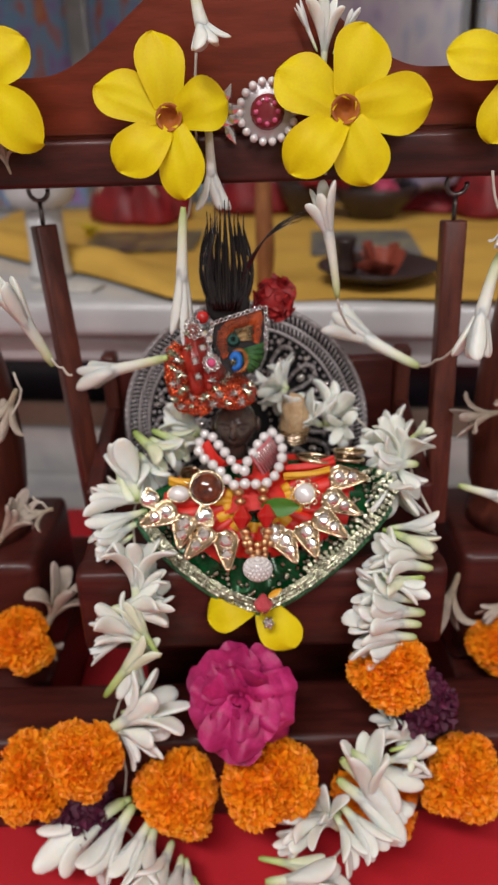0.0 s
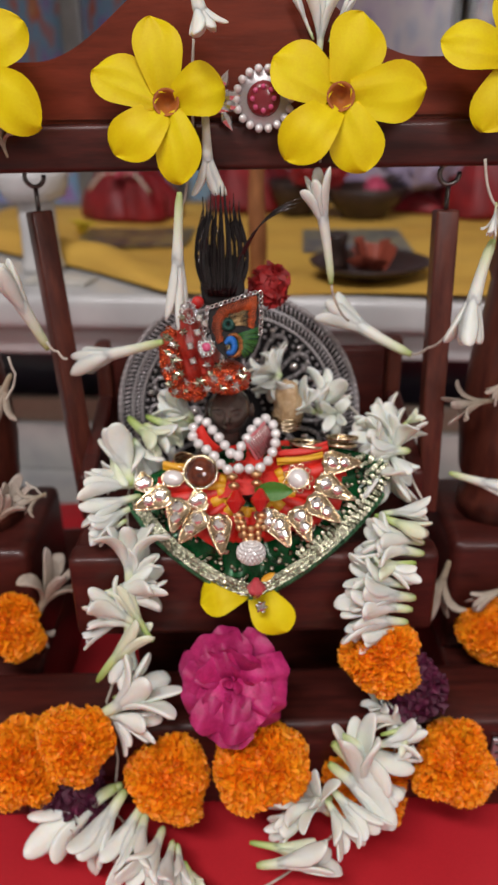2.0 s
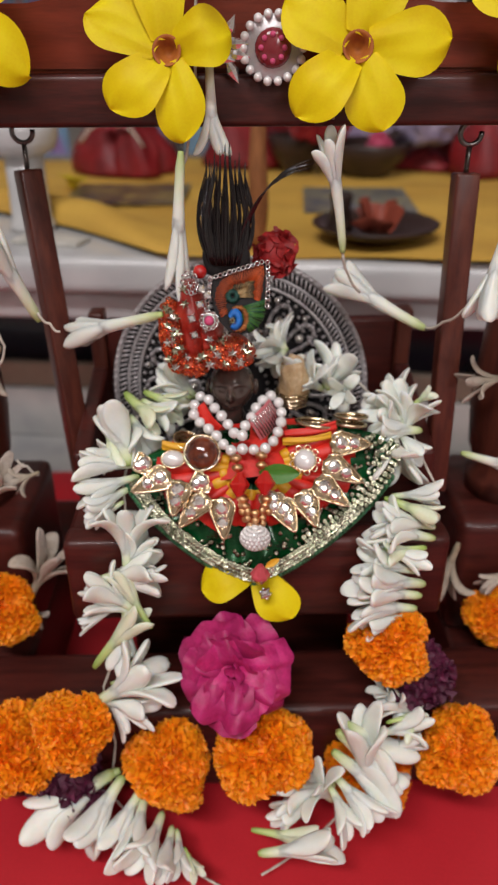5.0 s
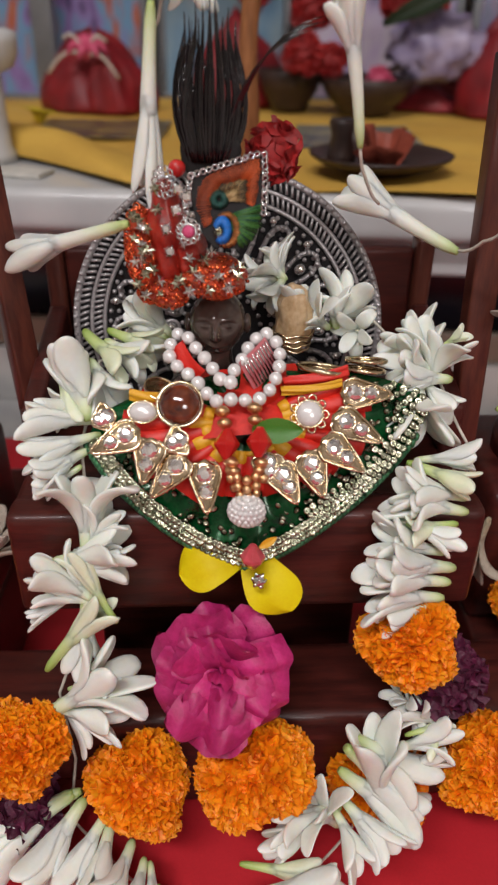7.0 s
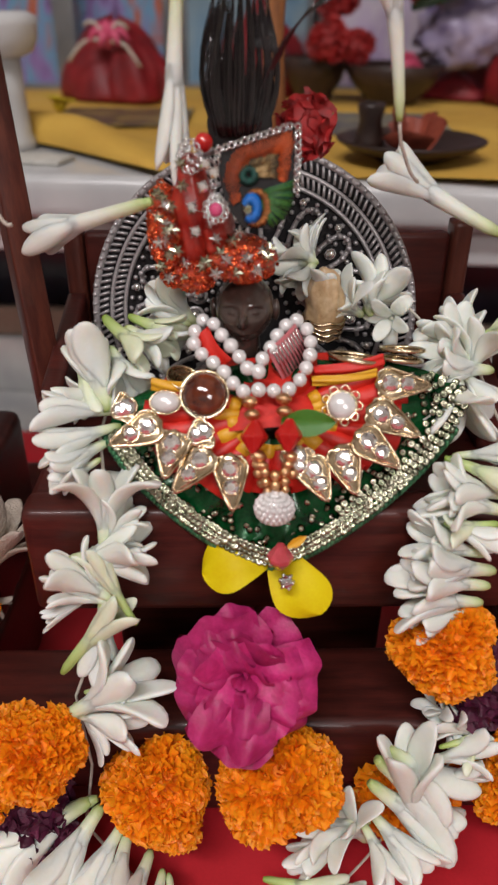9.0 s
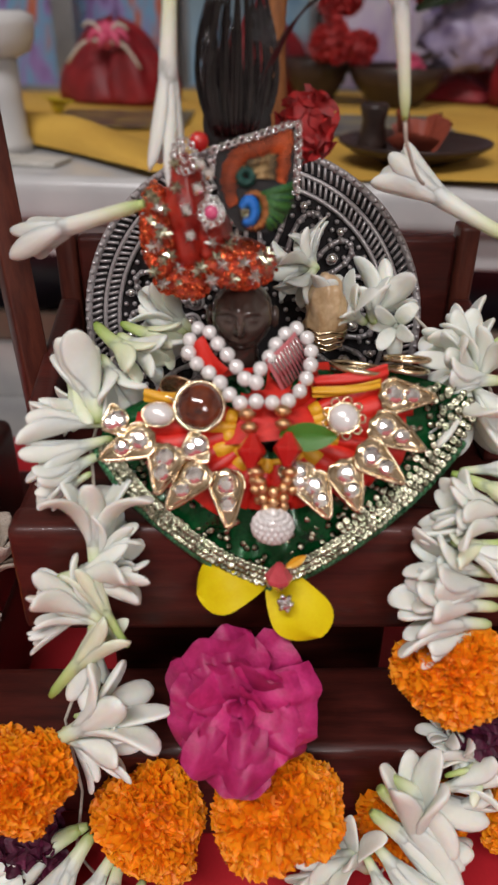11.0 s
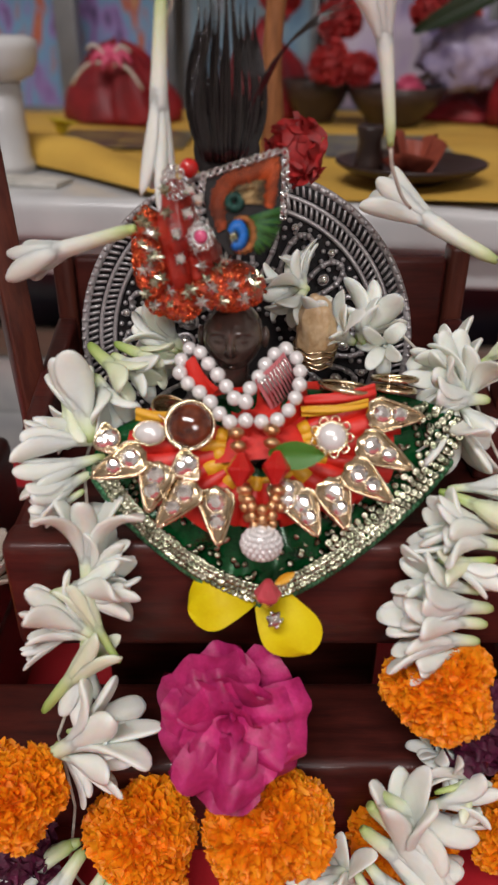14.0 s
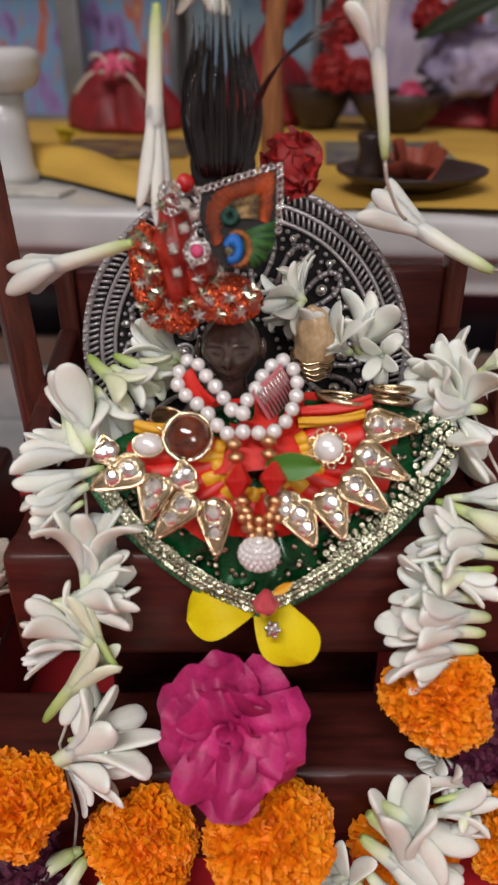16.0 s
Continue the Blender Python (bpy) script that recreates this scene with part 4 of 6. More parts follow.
# ---- marigolds, rose and yellow flowers ----
bloom("marigold", MARIGOLDS[0], (-0.0222, -0.0610, 0.0430), (-0.05, -1, 0.75), 0.0196, 5.4, "bright orange marigold bloom resting on the red cloth", "marigold", "marigolds")
bloom("marigold", MARIGOLDS[1], (0.0213, -0.0610, 0.0590), (0.1, -1, 0.8), 0.0218, 2.3, "orange marigold bloom tucked under the pink rose", "marigold", "marigolds")
bloom("marigold", MARIGOLDS[2], (-0.0915, -0.0655, 0.0500), (-0.3, -1, 0.7), 0.0200, 2.8, "orange marigold bloom behind another on the cloth", "marigold", "marigolds")
bloom("marigold", MARIGOLDS[1], (-0.0630, -0.0680, 0.0700), (-0.1, -1, 0.5), 0.0175, 3.1, "orange marigold bloom overlapping its neighbour by the base", "marigold", "marigolds")
bloom("marigold", MARIGOLDS[2], (0.0763, -0.0375, 0.1042), (0.1, -1, 0.6), 0.0175, 3.9, "orange marigold bloom threaded into the white garland", "marigold", "marigolds")
bloom("marigold", MARIGOLDS[0], (0.1120, -0.0480, 0.0520), (0.1, -1, 0.6), 0.0193, 3.6, "orange marigold bloom lying before the swing base", "marigold", "marigolds")
bloom("marigold", MARIGOLDS[1], (0.1376, 0.0137, 0.0802), (0.3, -1, 0.4), 0.0169, 3.4, "orange marigold bloom set against the swing post", "marigold", "marigolds")
bloom("marigold", MARIGOLDS[0], (-0.1099, -0.0186, 0.0927), (-0.2, -1, 0.4), 0.0170, 3.7, "orange marigold bloom set against the swing post", "marigold", "marigolds")
bloom("marigold", MARIGOLDS[1], (0.0735, -0.0426, 0.0295), (0.2, -1, 0.6), 0.0210, 5.6, "orange marigold bloom half hidden under white florets", "marigold", "marigolds")
bloom("purple_flower", PURPLES, (0.0902, -0.0381, 0.0885), (0.2, -1, 0.5), 0.0165, 3.0, "dark purple chrysanthemum under a marigold in the garland", "flower")
bloom("purple_flower", PURPLES, (-0.0705, -0.0670, 0.0352), (-0.1, -1, 0.6), 0.0181, 2.6, "dark purple chrysanthemum in shade beside the marigolds", "flower")
bloom("red_flower", RED_SMALL, (0.0192, 0.0300, 0.2590), (0.5, -1, 0.3), 0.0098, 4.3, "small deep red flower tucked behind the feather plume", "flower")
rose((0.0090, -0.0510, 0.0975), (0.0, -1, 0.62), 0.0256, 0.9)
PINNED = "yellow trumpet flower with brown throat pinned to the rail"
allamanda((-0.0203, 0.0147, 0.3352), (0.05, -1, 0.22), 0.0278, PINNED, ((96, 1.14), (15, 0.86), (-74, 1.12), (228, 1.04), (152, 1.14)), 1)
allamanda((0.0484, 0.0227, 0.3362), (0.05, -1, 0.22), 0.0296, PINNED, ((70, 1.06), (2, 1.14), (-70, 1.02), (228, 1.08), (150, 1.04)), 2)
allamanda((-0.0965, 0.0064, 0.3465), (0.05, -1, 0.22), 0.0290, PINNED, ((38, 1.02), (-30, 1.16), (-95, 1.0), (195, 1.0), (125, 1.0)), 3)
allamanda((0.1165, 0.0298, 0.3495), (0.05, -1, 0.22), 0.0270, PINNED, ((100, 1.0), (170, 1.14), (250, 1.10), (-40, 1.0), (30, 1.0)), 4)
allamanda((0.0166, -0.0320, 0.1375), (0.02, -1, 0.80), 0.0250, "yellow trumpet flower tucked under the green skirt", ((198, 1.02), (-57, 1.02)), 5)

# ---- silver plate behind the idol ----
def silver_plate(at, r):
    root = thing("silver_plate", "round oxidised silver openwork plate with crystals behind the idol", "plate", m=facing(at, (0.05, -1, 0.20), 0, r))
    part("disc", turned([(0.0, -0.03), (0.93, -0.03), (1.0, 0.0), (0.99, 0.02), (0.93, 0.0), (0.0, 0.0)], 64), SILVER_DARK, root, "blackened plate ground")
    for rr, wd, nm in ((0.985, 0.022, "outer_rim"), (0.885, 0.014, "inner_rim"), (0.80, 0.014, "inner_rim")):
        bm = bmesh.new()
        tube(bm, [(rr * math.cos(a), rr * math.sin(a), 0.02) for a in (2 * math.pi * k / 72 for k in range(72))], wd, 8, True)
        part(nm, bm, SILVER_OX, root)
    bm = bmesh.new()
    for k in range(110):
        a = 2 * math.pi * k / 110
        ball(bm, (0.99 * math.cos(a), 0.99 * math.sin(a), 0.035), 0.017, 6, 5)
    tagged(part("rim_beading", bm, SILVER_OX, root), kind="stuff")
    bm = bmesh.new()
    for k in range(150):
        for rr, h in ((0.935, 0), (0.845, 0.5)):
            a = 2 * math.pi * (k + h) / 150
            c, s = math.cos(a), math.sin(a)
            tube(bm, [((rr - 0.03) * c + 0.014 * s, (rr - 0.03) * s - 0.014 * c, 0.022), ((rr + 0.03) * c - 0.014 * s, (rr + 0.03) * s + 0.014 * c, 0.022)], 0.0095, 5)
    tagged(part("rim_lattice", bm, SILVER_OX, root), kind="stuff")
    drop, gem = None, None
    for k in range(18):
        m = Matrix.Rotation(2 * math.pi * k / 18, 4, "Z")
        if drop is None:
            bm = bmesh.new()
            tube(bm, [(0.56 + 0.17 * math.cos(a), (0.062 + 0.03 * math.cos(a)) * math.sin(a), 0.03) for a in (2 * math.pi * j / 22 for j in range(22))], 0.016, 6, True)
            for j in range(12):
                a = 2 * math.pi * j / 12
                ball(bm, (0.56 + 0.17 * math.cos(a), (0.062 + 0.03 * math.cos(a)) * math.sin(a), 0.05), 0.021, 6, 4)
            tube(bm, [(0.36 + 0.05 * math.cos(a), 0.045 * math.sin(a), 0.03) for a in (2 * math.pi * j / 14 for j in range(14))], 0.012, 6, True)
            drop = mesh("scroll", bm, SILVER_OX)
            bm = bmesh.new()
            ball(bm, (0.60, 0, 0.045), 0.042, 8, 6, (1, 0.85, 0.7))
            ball(bm, (0.73, 0.09, 0.04), 0.028, 6, 5)
            ball(bm, (0.36, 0, 0.045), 0.036, 8, 6)
            ball(bm, (0.46, 0.08, 0.04), 0.022, 6, 5)
            gem = mesh("crystal", bm, CRYSTAL)
        s = part("scroll", drop, None, root)
        s.matrix_basis = m
        part("crystal", gem, None, s, "clear faceted crystal")
    bm = bmesh.new()
    for ring, n in ((0.29, 30), (0.22, 24), (0.40, 40), (0.47, 46), (0.66, 64), (0.71, 68), (0.76, 74)):
        for k in range(n):
            a = 2 * math.pi * (k + 0.5) / n
            ball(bm, (ring * math.cos(a), ring * math.sin(a), 0.025), 0.016, 6, 4)
    tagged(part("granulation", bm, SILVER_OX, root), kind="stuff")
    return root


silver_plate((0.0005, 0.0554, 0.1850), 0.0640)

# ---- idol: one smooth dark stone figure ----
def idol(head):
    bm = bmesh.new()
    bmesh.ops.create_icosphere(bm, subdivisions=5, radius=1.0)
    for v in bm.verts:
        x, y, z = v.co
        p = Vector((0.0100 * x, 0.0104 * y, 0.0116 * z))
        p.x *= 1 - 0.20 * max(0, -z) ** 1.5
        front = max(0.0, -y)
        p.y -= 0.0044 * front * math.exp(-((x / 0.12) ** 2) - ((z + 0.10) / 0.26) ** 2)
        p.y -= 0.0014 * front * math.exp(-((x / 0.20) ** 2) - ((z + 0.30) / 0.10) ** 2)
        p.y -= 0.0022 * front * math.exp(-((x / 0.26) ** 2) - ((z + 0.55) / 0.09) ** 2)
        p.y -= 0.0010 * front * math.exp(-((x / 0.30) ** 2) - ((z + 0.82) / 0.14) ** 2)
        for sx in (-0.40, 0.40):
            p.y += 0.0030 * front * math.exp(-((x - sx) / 0.24) ** 2 - ((z - 0.06) / 0.16) ** 2)
            p.y -= 0.0030 * front * math.exp(-((x - sx) / 0.15) ** 2 - ((z - 0.05) / 0.075) ** 2)
            p.y -= 0.0016 * front * math.exp(-((x - sx) / 0.26) ** 2 - ((z - 0.24 + 0.2 * (x - sx) ** 2) / 0.06) ** 2)
        v.co = p
    for s in (-1, 1):
        ball(bm, (s * 0.0104, 0.001, -0.0005), 0.0034, 10, 8, (0.45, 0.7, 1.1))
    turned([(0.0060, -0.016), (0.0052, -0.010), (0.006, -0.006)], 16, bm)
    turned([(0.0, -0.055), (0.028, -0.055), (0.030, -0.050), (0.026, -0.035), (0.019, -0.024), (0.010, -0.0165), (0.0, -0.015)], 24, bm, Matrix.Diagonal((1, 0.72, 1, 1)))
    return single("idol", bm, STONE_BLACK, "small polished dark stone idol seated on the swing", "idol", m=Matrix.Translation(head) @ pose(0, 0, 0, -8, 0, 3))


idol((0.0018, 0.0110, 0.2050))


# ---- dress: green sequinned skirt with red and yellow ribbons ----
SKIRT = facing((0.0146, -0.0132, 0.1781), (0.10, -1, 0.62), 0.10, 1.0)
dress = thing("idol_dress", "green sequinned satin skirt with red and yellow ribbons and gold drops", "dress", m=SKIRT)


def rim(a):
    """The skirt's outline: a blunt point below, fuller on one side."""
    c, s = math.cos(a), math.sin(a)
    n = 1.36 if s < 0 else 2.0
    across = 0.0690 if c > 0 else 0.0500
    r = (abs(c / across) ** n + abs(s / (0.0490 if s < 0 else 0.018)) ** n) ** (-1 / n)
    return r * c - 0.0055, r * s


def skirt_at(u, v):
    x, y = rim(math.pi * v - math.pi / 2)
    s = 0.15 + 0.85 * u
    return (x * s, y * s, 0.004 * (1 - s * s) - 0.004 + 0.0016 * u * math.sin(34 * v * math.pi * 0.5) + 0.0008 * math.sin(9 * u + 20 * v))


bm = bmesh.new()
sheet(bm, skirt_at, 16, 120, 0.0016)
part("skirt", bm, GREEN_SKIRT, dress)
bm = bmesh.new()
rng = random.Random(4)
for row, (s, size, n) in enumerate(((0.985, 0.00125, 158), (0.945, 0.0013, 150), (0.905, 0.0013, 144), (0.865, 0.0012, 120), (0.82, 0.0011, 90))):
    for k in range(n):
        x, y = rim(2 * math.pi * (k + 0.5 * (row % 2)) / n)
        if (row > 2 and x < 0.020) or y > (0.009 if x > 0.03 else -0.001):
            continue
        m = Matrix.Translation((x * s + rng.uniform(-0.0002, 0.0002), y * s, 0.004 * (1 - s * s) - 0.0018 + 0.0004 * row)) @ pose(0, 0, 0, rng.uniform(-9, 9), rng.uniform(-9, 9), 0) @ Matrix.Scale(size * rng.uniform(0.85, 1.15), 4)
        turned([(0.2, 0.12), (0.75, 0.5), (1.12, 0.25), (1.1, -0.1), (0.0, -0.2)], 7, bm, m)
tagged(part("sequin_border", bm, SEQUIN, dress, "pale gold-green sequin border"), kind="stuff")
bm = bmesh.new()
for k in range(200):
    a = rng.uniform(-math.pi, 0.3) if k < 120 else rng.uniform(-0.9, 0.3)
    s = rng.uniform(0.5, 0.9) ** 0.7
    x, y = rim(a)
    m = Matrix.Translation((x * s, y * s, 0.004 * (1 - s * s) - 0.0024)) @ pose(0, 0, 0, rng.uniform(-35, 35), rng.uniform(-35, 35), 0)
    turned([(0.0011, 0.0), (0.0012, 0.0002), (0.0004, 0.0003)], 7, bm, m)
tagged(part("sequin_scatter", bm, SEQUIN, dress, "scattered shiny sequins"), kind="stuff")
bm = bmesh.new()
edge = [rim(math.pi + 2 * math.pi * k / 900) for k in range(430)]
tube(bm, [(x * 1.022 + 0.0006 * math.cos(k * 1.3), y * 1.022 + 0.0006 * math.sin(k * 1.3), -0.0042 + 0.0010 * math.sin(k * 1.3)) for k, (x, y) in enumerate(edge)], 0.0010, 5)
part("edging", bm, GREEN_EDGE, dress, "green metallic thread whipped along the hem")
# folded ribbons under the gold drops
for k in range(17):
    a = math.pi * (0.12 - 1.24 * k / 16)
    r0, r1, wd = 0.012, (0.043 - 0.012 * math.sin(-a) ** 2) * (0.94 + 0.06 * (k % 2)), 0.0040 + 0.0008 * (k % 3)

    def ribbon(u, v):
        r = r0 + (r1 - r0) * u
        x, y = r * math.cos(a), r * math.sin(a) * 0.80
        return (x - wd * v * math.sin(a) * (0.6 + 0.5 * u), y + wd * v * math.cos(a) * (0.6 + 0.5 * u), 0.0014 + 0.0030 * (1 - v * v) + 0.0015 * math.sin(2.2 * u) - 0.003 * u)

    cut = 0.14 + 0.14 * (k % 2)
    for lo, hi, cloth, words in ((0.0, cut, YELLOW_FABRIC, "yellow satin ribbon"), (cut - 0.02, 1.0, RED_FABRIC, "red satin ribbon")):
        bm = bmesh.new()
        sheet(bm, lambda u, v: ribbon(lo + (hi - lo) * u, v), 5, 6, 0.0012)
        part("ribbon", bm, cloth, dress, words)
bm = bmesh.new()
sheet(bm, lambda u, v: (0.020 * v, 0.024 * u - 0.004, 0.003 + 0.005 * (1 - v * v) - 0.014 * u), 8, 10, 0.002)
part("bodice", bm, RED_FABRIC, dress, "red satin bodice")


def gold_drop(head, tip, wide):
    """A pointed gilt setting with two clear stones, from its round head to its tip."""
    h, t = Vector(head), Vector(tip)
    length = (t - h).length
    y = (t - h).normalized()
    z = Vector((0.05, -0.75, 0.66))
    z = (z - y * z.dot(y)).normalized()
    m = Matrix((y.cross(z), y, z)).transposed().to_4x4()
    m.translation = h
    bm = bmesh.new()

    def width(u):
        return wide * (math.sqrt(max(0, 1 - ((0.28 - u) / 0.28) ** 2)) if u < 0.28 else (1 - ((u - 0.28) / 0.72)) ** 0.8)

    def top(u, v):
        w = width(u)
        return (w * v, length * u, 0.0012 * (1 - abs(v) ** 2.5) * min(1, w / wide * 2))

    sheet(bm, top, 14, 8, 0.0)
    tube(bm, [(width(u) * s, length * u, 0.0002) for s, us in ((1, range(1, 14)), (-1, range(13, 0, -1))) for u in (k / 14 for k in us)], 0.00055, 6, True)
    d = part("gold_drop", bm, GOLD, dress, "rose gold drop setting")
    d.matrix_basis = SKIRT.inverted() @ m
    for u, r in ((0.27, 0.0028), (0.56, 0.0024)):
        bm = bmesh.new()
        turned([(r, 0.0010), (r * 0.95, 0.0017), (r * 0.55, 0.0026), (0.0, 0.0027)], 8, bm, Matrix.Translation((0, length * u, 0)))
        part("stone", bm, CRYSTAL, d, "clear cut stone", smooth=False)
        bm = bmesh.new()
        tube(bm, [(r * 1.08 * math.cos(a), length * u + r * 1.08 * math.sin(a), 0.0013) for a in (2 * math.pi * k / 16 for k in range(16))], 0.00034, 5, True)
        part("bezel", bm, GOLD, d)


gold_drop((-0.0197, -0.0268, 0.1817), (-0.0362, -0.0330, 0.1752), 0.0053)
gold_drop((-0.0155, -0.0283, 0.1797), (-0.0182, -0.0364, 0.1660), 0.0053)
gold_drop((-0.0045, -0.0299, 0.1750), (-0.0155, -0.0383, 0.1622), 0.0053)
gold_drop((0.0016, -0.0301, 0.1735), (0.0035, -0.0391, 0.1571), 0.0053)
gold_drop((0.0252, -0.0281, 0.1722), (0.0331, -0.0342, 0.1598), 0.0053)
gold_drop((0.0348, -0.0250, 0.1757), (0.0416, -0.0322, 0.1614), 0.0053)
gold_drop((0.0397, -0.0225, 0.1790), (0.0547, -0.0263, 0.1690), 0.0053)
gold_drop((0.0429, -0.0161, 0.1845), (0.0603, -0.0208, 0.1773), 0.0053)
gold_drop((0.0453, -0.0095, 0.1893), (0.0637, -0.0077, 0.1888), 0.0053)
gold_drop((-0.0295, -0.0238, 0.1848), (-0.0359, -0.0270, 0.1828), 0.0053)
gold_drop((-0.0046, -0.0272, 0.1797), (-0.0120, -0.0298, 0.1765), 0.0053)
gold_drop((0.0220, -0.0270, 0.1749), (0.0234, -0.0319, 0.1660), 0.0053)

# ---- jewellery ----
def bead_run(owner, name, data, size, *pts):
    """Round beads threaded one against the next along a line."""
    ps = [Vector(p) for p in pts]
    left, at = 0.0, 0
    for a, b in zip(ps, ps[1:]):
        d, s = (b - a).length, left
        while s < d:
            ob = part(name, data, None, owner)
            ob.matrix_basis = Matrix.Translation(a.lerp(b, s / d)) @ Matrix.Scale(size * (0.96 + 0.08 * ((at * 37) % 11) / 11), 4)
            s, at = s + size * 2, at + 1
        left = s - d


PEARL_MESH = mesh("pearl", ball(bmesh.new(), (0, 0, 0), 1.0, 16, 11), PEARL)
necklace = thing("pearl_necklace", "double strand of round white pearls lying over the idol's chest", "necklace")
bead_run(necklace, "pearl", PEARL_MESH, 0.00240, (-0.0108, 0.0006, 0.2041), (-0.0136, -0.0043, 0.2007), (-0.0121, -0.0080, 0.1978), (-0.0082, -0.0101, 0.1959), (-0.0040, -0.0122, 0.1940), (-0.0001, -0.0152, 0.1914), (0.0033, -0.0184, 0.1886), (0.0086, -0.0173, 0.1891), (0.0132, -0.0171, 0.1888), (0.0188, -0.0160, 0.1892), (0.0224, -0.0125, 0.1915), (0.0244, -0.0072, 0.1953), (0.0249, -0.0029, 0.1985), (0.0229, 0.0018, 0.2022), (0.0201, 0.0039, 0.2040), (0.0155, 0.0039, 0.2044))
bead_run(necklace, "pearl", PEARL_MESH, 0.00240, (-0.0068, -0.0025, 0.2042), (-0.0044, -0.0050, 0.2022), (-0.0010, -0.0077, 0.1999), (0.0022, -0.0107, 0.1974), (0.0047, -0.0137, 0.1950), (0.0087, -0.0152, 0.1935), (0.0090, -0.0116, 0.1961), (0.0110, -0.0091, 0.1979), (0.0129, -0.0060, 0.2000), (0.0143, -0.0023, 0.2026), (0.0171, 0.0004, 0.2044))


def ringed(name, label, category, at, r, stone, beads, squash=1.0):
    root = thing(name, label, category, m=facing(at, (0.03, -1, 0.75), 0, r))
    bm = bmesh.new()
    ball(bm, (0, 0, 0.1), 0.86, 24, 16, (1, squash, 0.62))
    part("stone", bm, stone, root)
    bm = bmesh.new()
    turned([(0.60, -0.35), (0.9, -0.30), (1.0, -0.05), (1.0, 0.1), (0.9, 0.14), (0.86, 0.0)], 28, bm, Matrix.Diagonal((1, squash, 1, 1)))
    part("setting", bm, GOLD, root, "rose gold setting")
    if beads:
        bm = bmesh.new()
        for k in range(9):
            a0 = 2 * math.pi * k / 9
            tube(bm, [(1.05 * math.cos(a0) + 0.26 * math.cos(a), 1.05 * math.sin(a0) + 0.26 * math.sin(a), 0.05) for a in (2 * math.pi * j / 10 for j in range(10))], 0.07, 5, True)
        part("filigree", bm, GOLD, root, "gold wire filigree edge")
    return root


ringed("agate_brooch", "round polished brown agate in a thin gold ring", "brooch", (-0.0077, -0.0190, 0.1873), 0.0080, AMBER, False)
ringed("pearl_stud", "large oval pearl in a gold setting on the dress", "brooch", (-0.0199, -0.0207, 0.1847), 0.0053, PEARL, False, 0.75)
ringed("pearl_stud", "large round pearl in a gold wire flower setting", "brooch", (0.0354, -0.0162, 0.1845), 0.0050, PEARL, True)


def bead_string(label, *beads):
    """Beads hung one under another: (place, radius, sort)."""
    root = thing("bead_string", label, "beads", "bead strings on the dress")
    for at, r, sort in beads:
        bm = bmesh.new()
        if sort == "bicone":
            turned([(0.0, 1.25), (0.25, 1.2), (1.0, 0.1), (1.0, -0.1), (0.25, -1.2), (0.0, -1.25)], 8, bm)
        elif sort == "gold":
            turned([(0.0, 0.75), (0.4, 0.7), (0.95, 0.25), (1.0, 0.0), (0.95, -0.25), (0.4, -0.7), (0.0, -0.75)], 12, bm)
        else:
            ball(bm, (0, 0, 0), 1.0, 12, 8)
        ob = part("bead", bm, dict(bicone=RED_BEAD, gold=GOLD_BEAD, pink=PINK_BEAD, crystal=CRYSTAL)[sort], root, dict(bicone="faceted red glass bead", gold="ribbed antique gold bead", pink="pink glass bead", crystal="small silver ball")[sort], smooth=sort != "bicone")
        ob.matrix_basis = Matrix.Translation(at) @ pose(0, 0, 0, -35) @ Matrix.Scale(r, 4)

bead_string("string of gold and red glass beads hanging from the necklace", ((0.0069, -0.0222, 0.1872), 0.0026, "gold"), ((0.0080, -0.0255, 0.1847), 0.0025, "gold"), ((0.0090, -0.0299, 0.1795), 0.0042, "bicone"), ((0.0107, -0.0327, 0.1743), 0.0025, "gold"), ((0.0118, -0.0339, 0.1718), 0.0022, "gold"))
bead_string("string of gold and red glass beads hanging from the necklace", ((0.0173, -0.0202, 0.1879), 0.0026, "gold"), ((0.0177, -0.0235, 0.1853), 0.0025, "gold"), ((0.0195, -0.0284, 0.1799), 0.0042, "bicone"), ((0.0205, -0.0316, 0.1741), 0.0024, "gold"), ((0.0198, -0.0329, 0.1720), 0.0020, "gold"))
tassel = thing("bead_tassel", "white seed bead ball and pink glass bead hanging below the dress", "tassel")
bm = bmesh.new()
ball(bm, (0.0163, -0.0382, 0.1592), 0.0057, 16, 10, (1, 0.8, 0.85))
part("ball", bm, PEARL, tassel)
bm = bmesh.new()
for i in range(9):
    for k in range(18):
        p, a = math.pi * (i + 0.5) / 9, 2 * math.pi * (k + 0.5 * (i % 2)) / 18
        ball(bm, Vector((0.0163, -0.0382, 0.1592)) + 0.0058 * Vector((math.sin(p) * math.cos(a), 0.8 * math.sin(p) * math.sin(a), 0.85 * math.cos(p))), 0.00089, 6, 5)
tagged(part("seed_beading", bm, PEARL, tassel, "tiny white seed beads"), kind="stuff")
GOLD_BALL = mesh("gold_ball", ball(bmesh.new(), (0, 0, 0), 1.0, 8, 6), GOLD_BEAD)
bead_run(tassel, "gold_ball", GOLD_BALL, 0.00175, (0.0103, -0.0330, 0.1716), (0.0136, -0.0351, 0.1693), (0.0176, -0.0348, 0.1690), (0.0211, -0.0318, 0.1716))
bead_run(tassel, "gold_ball", GOLD_BALL, 0.00175, (0.0107, -0.0335, 0.1687), (0.0140, -0.0358, 0.1660), (0.0180, -0.0353, 0.1660), (0.0215, -0.0323, 0.1687))
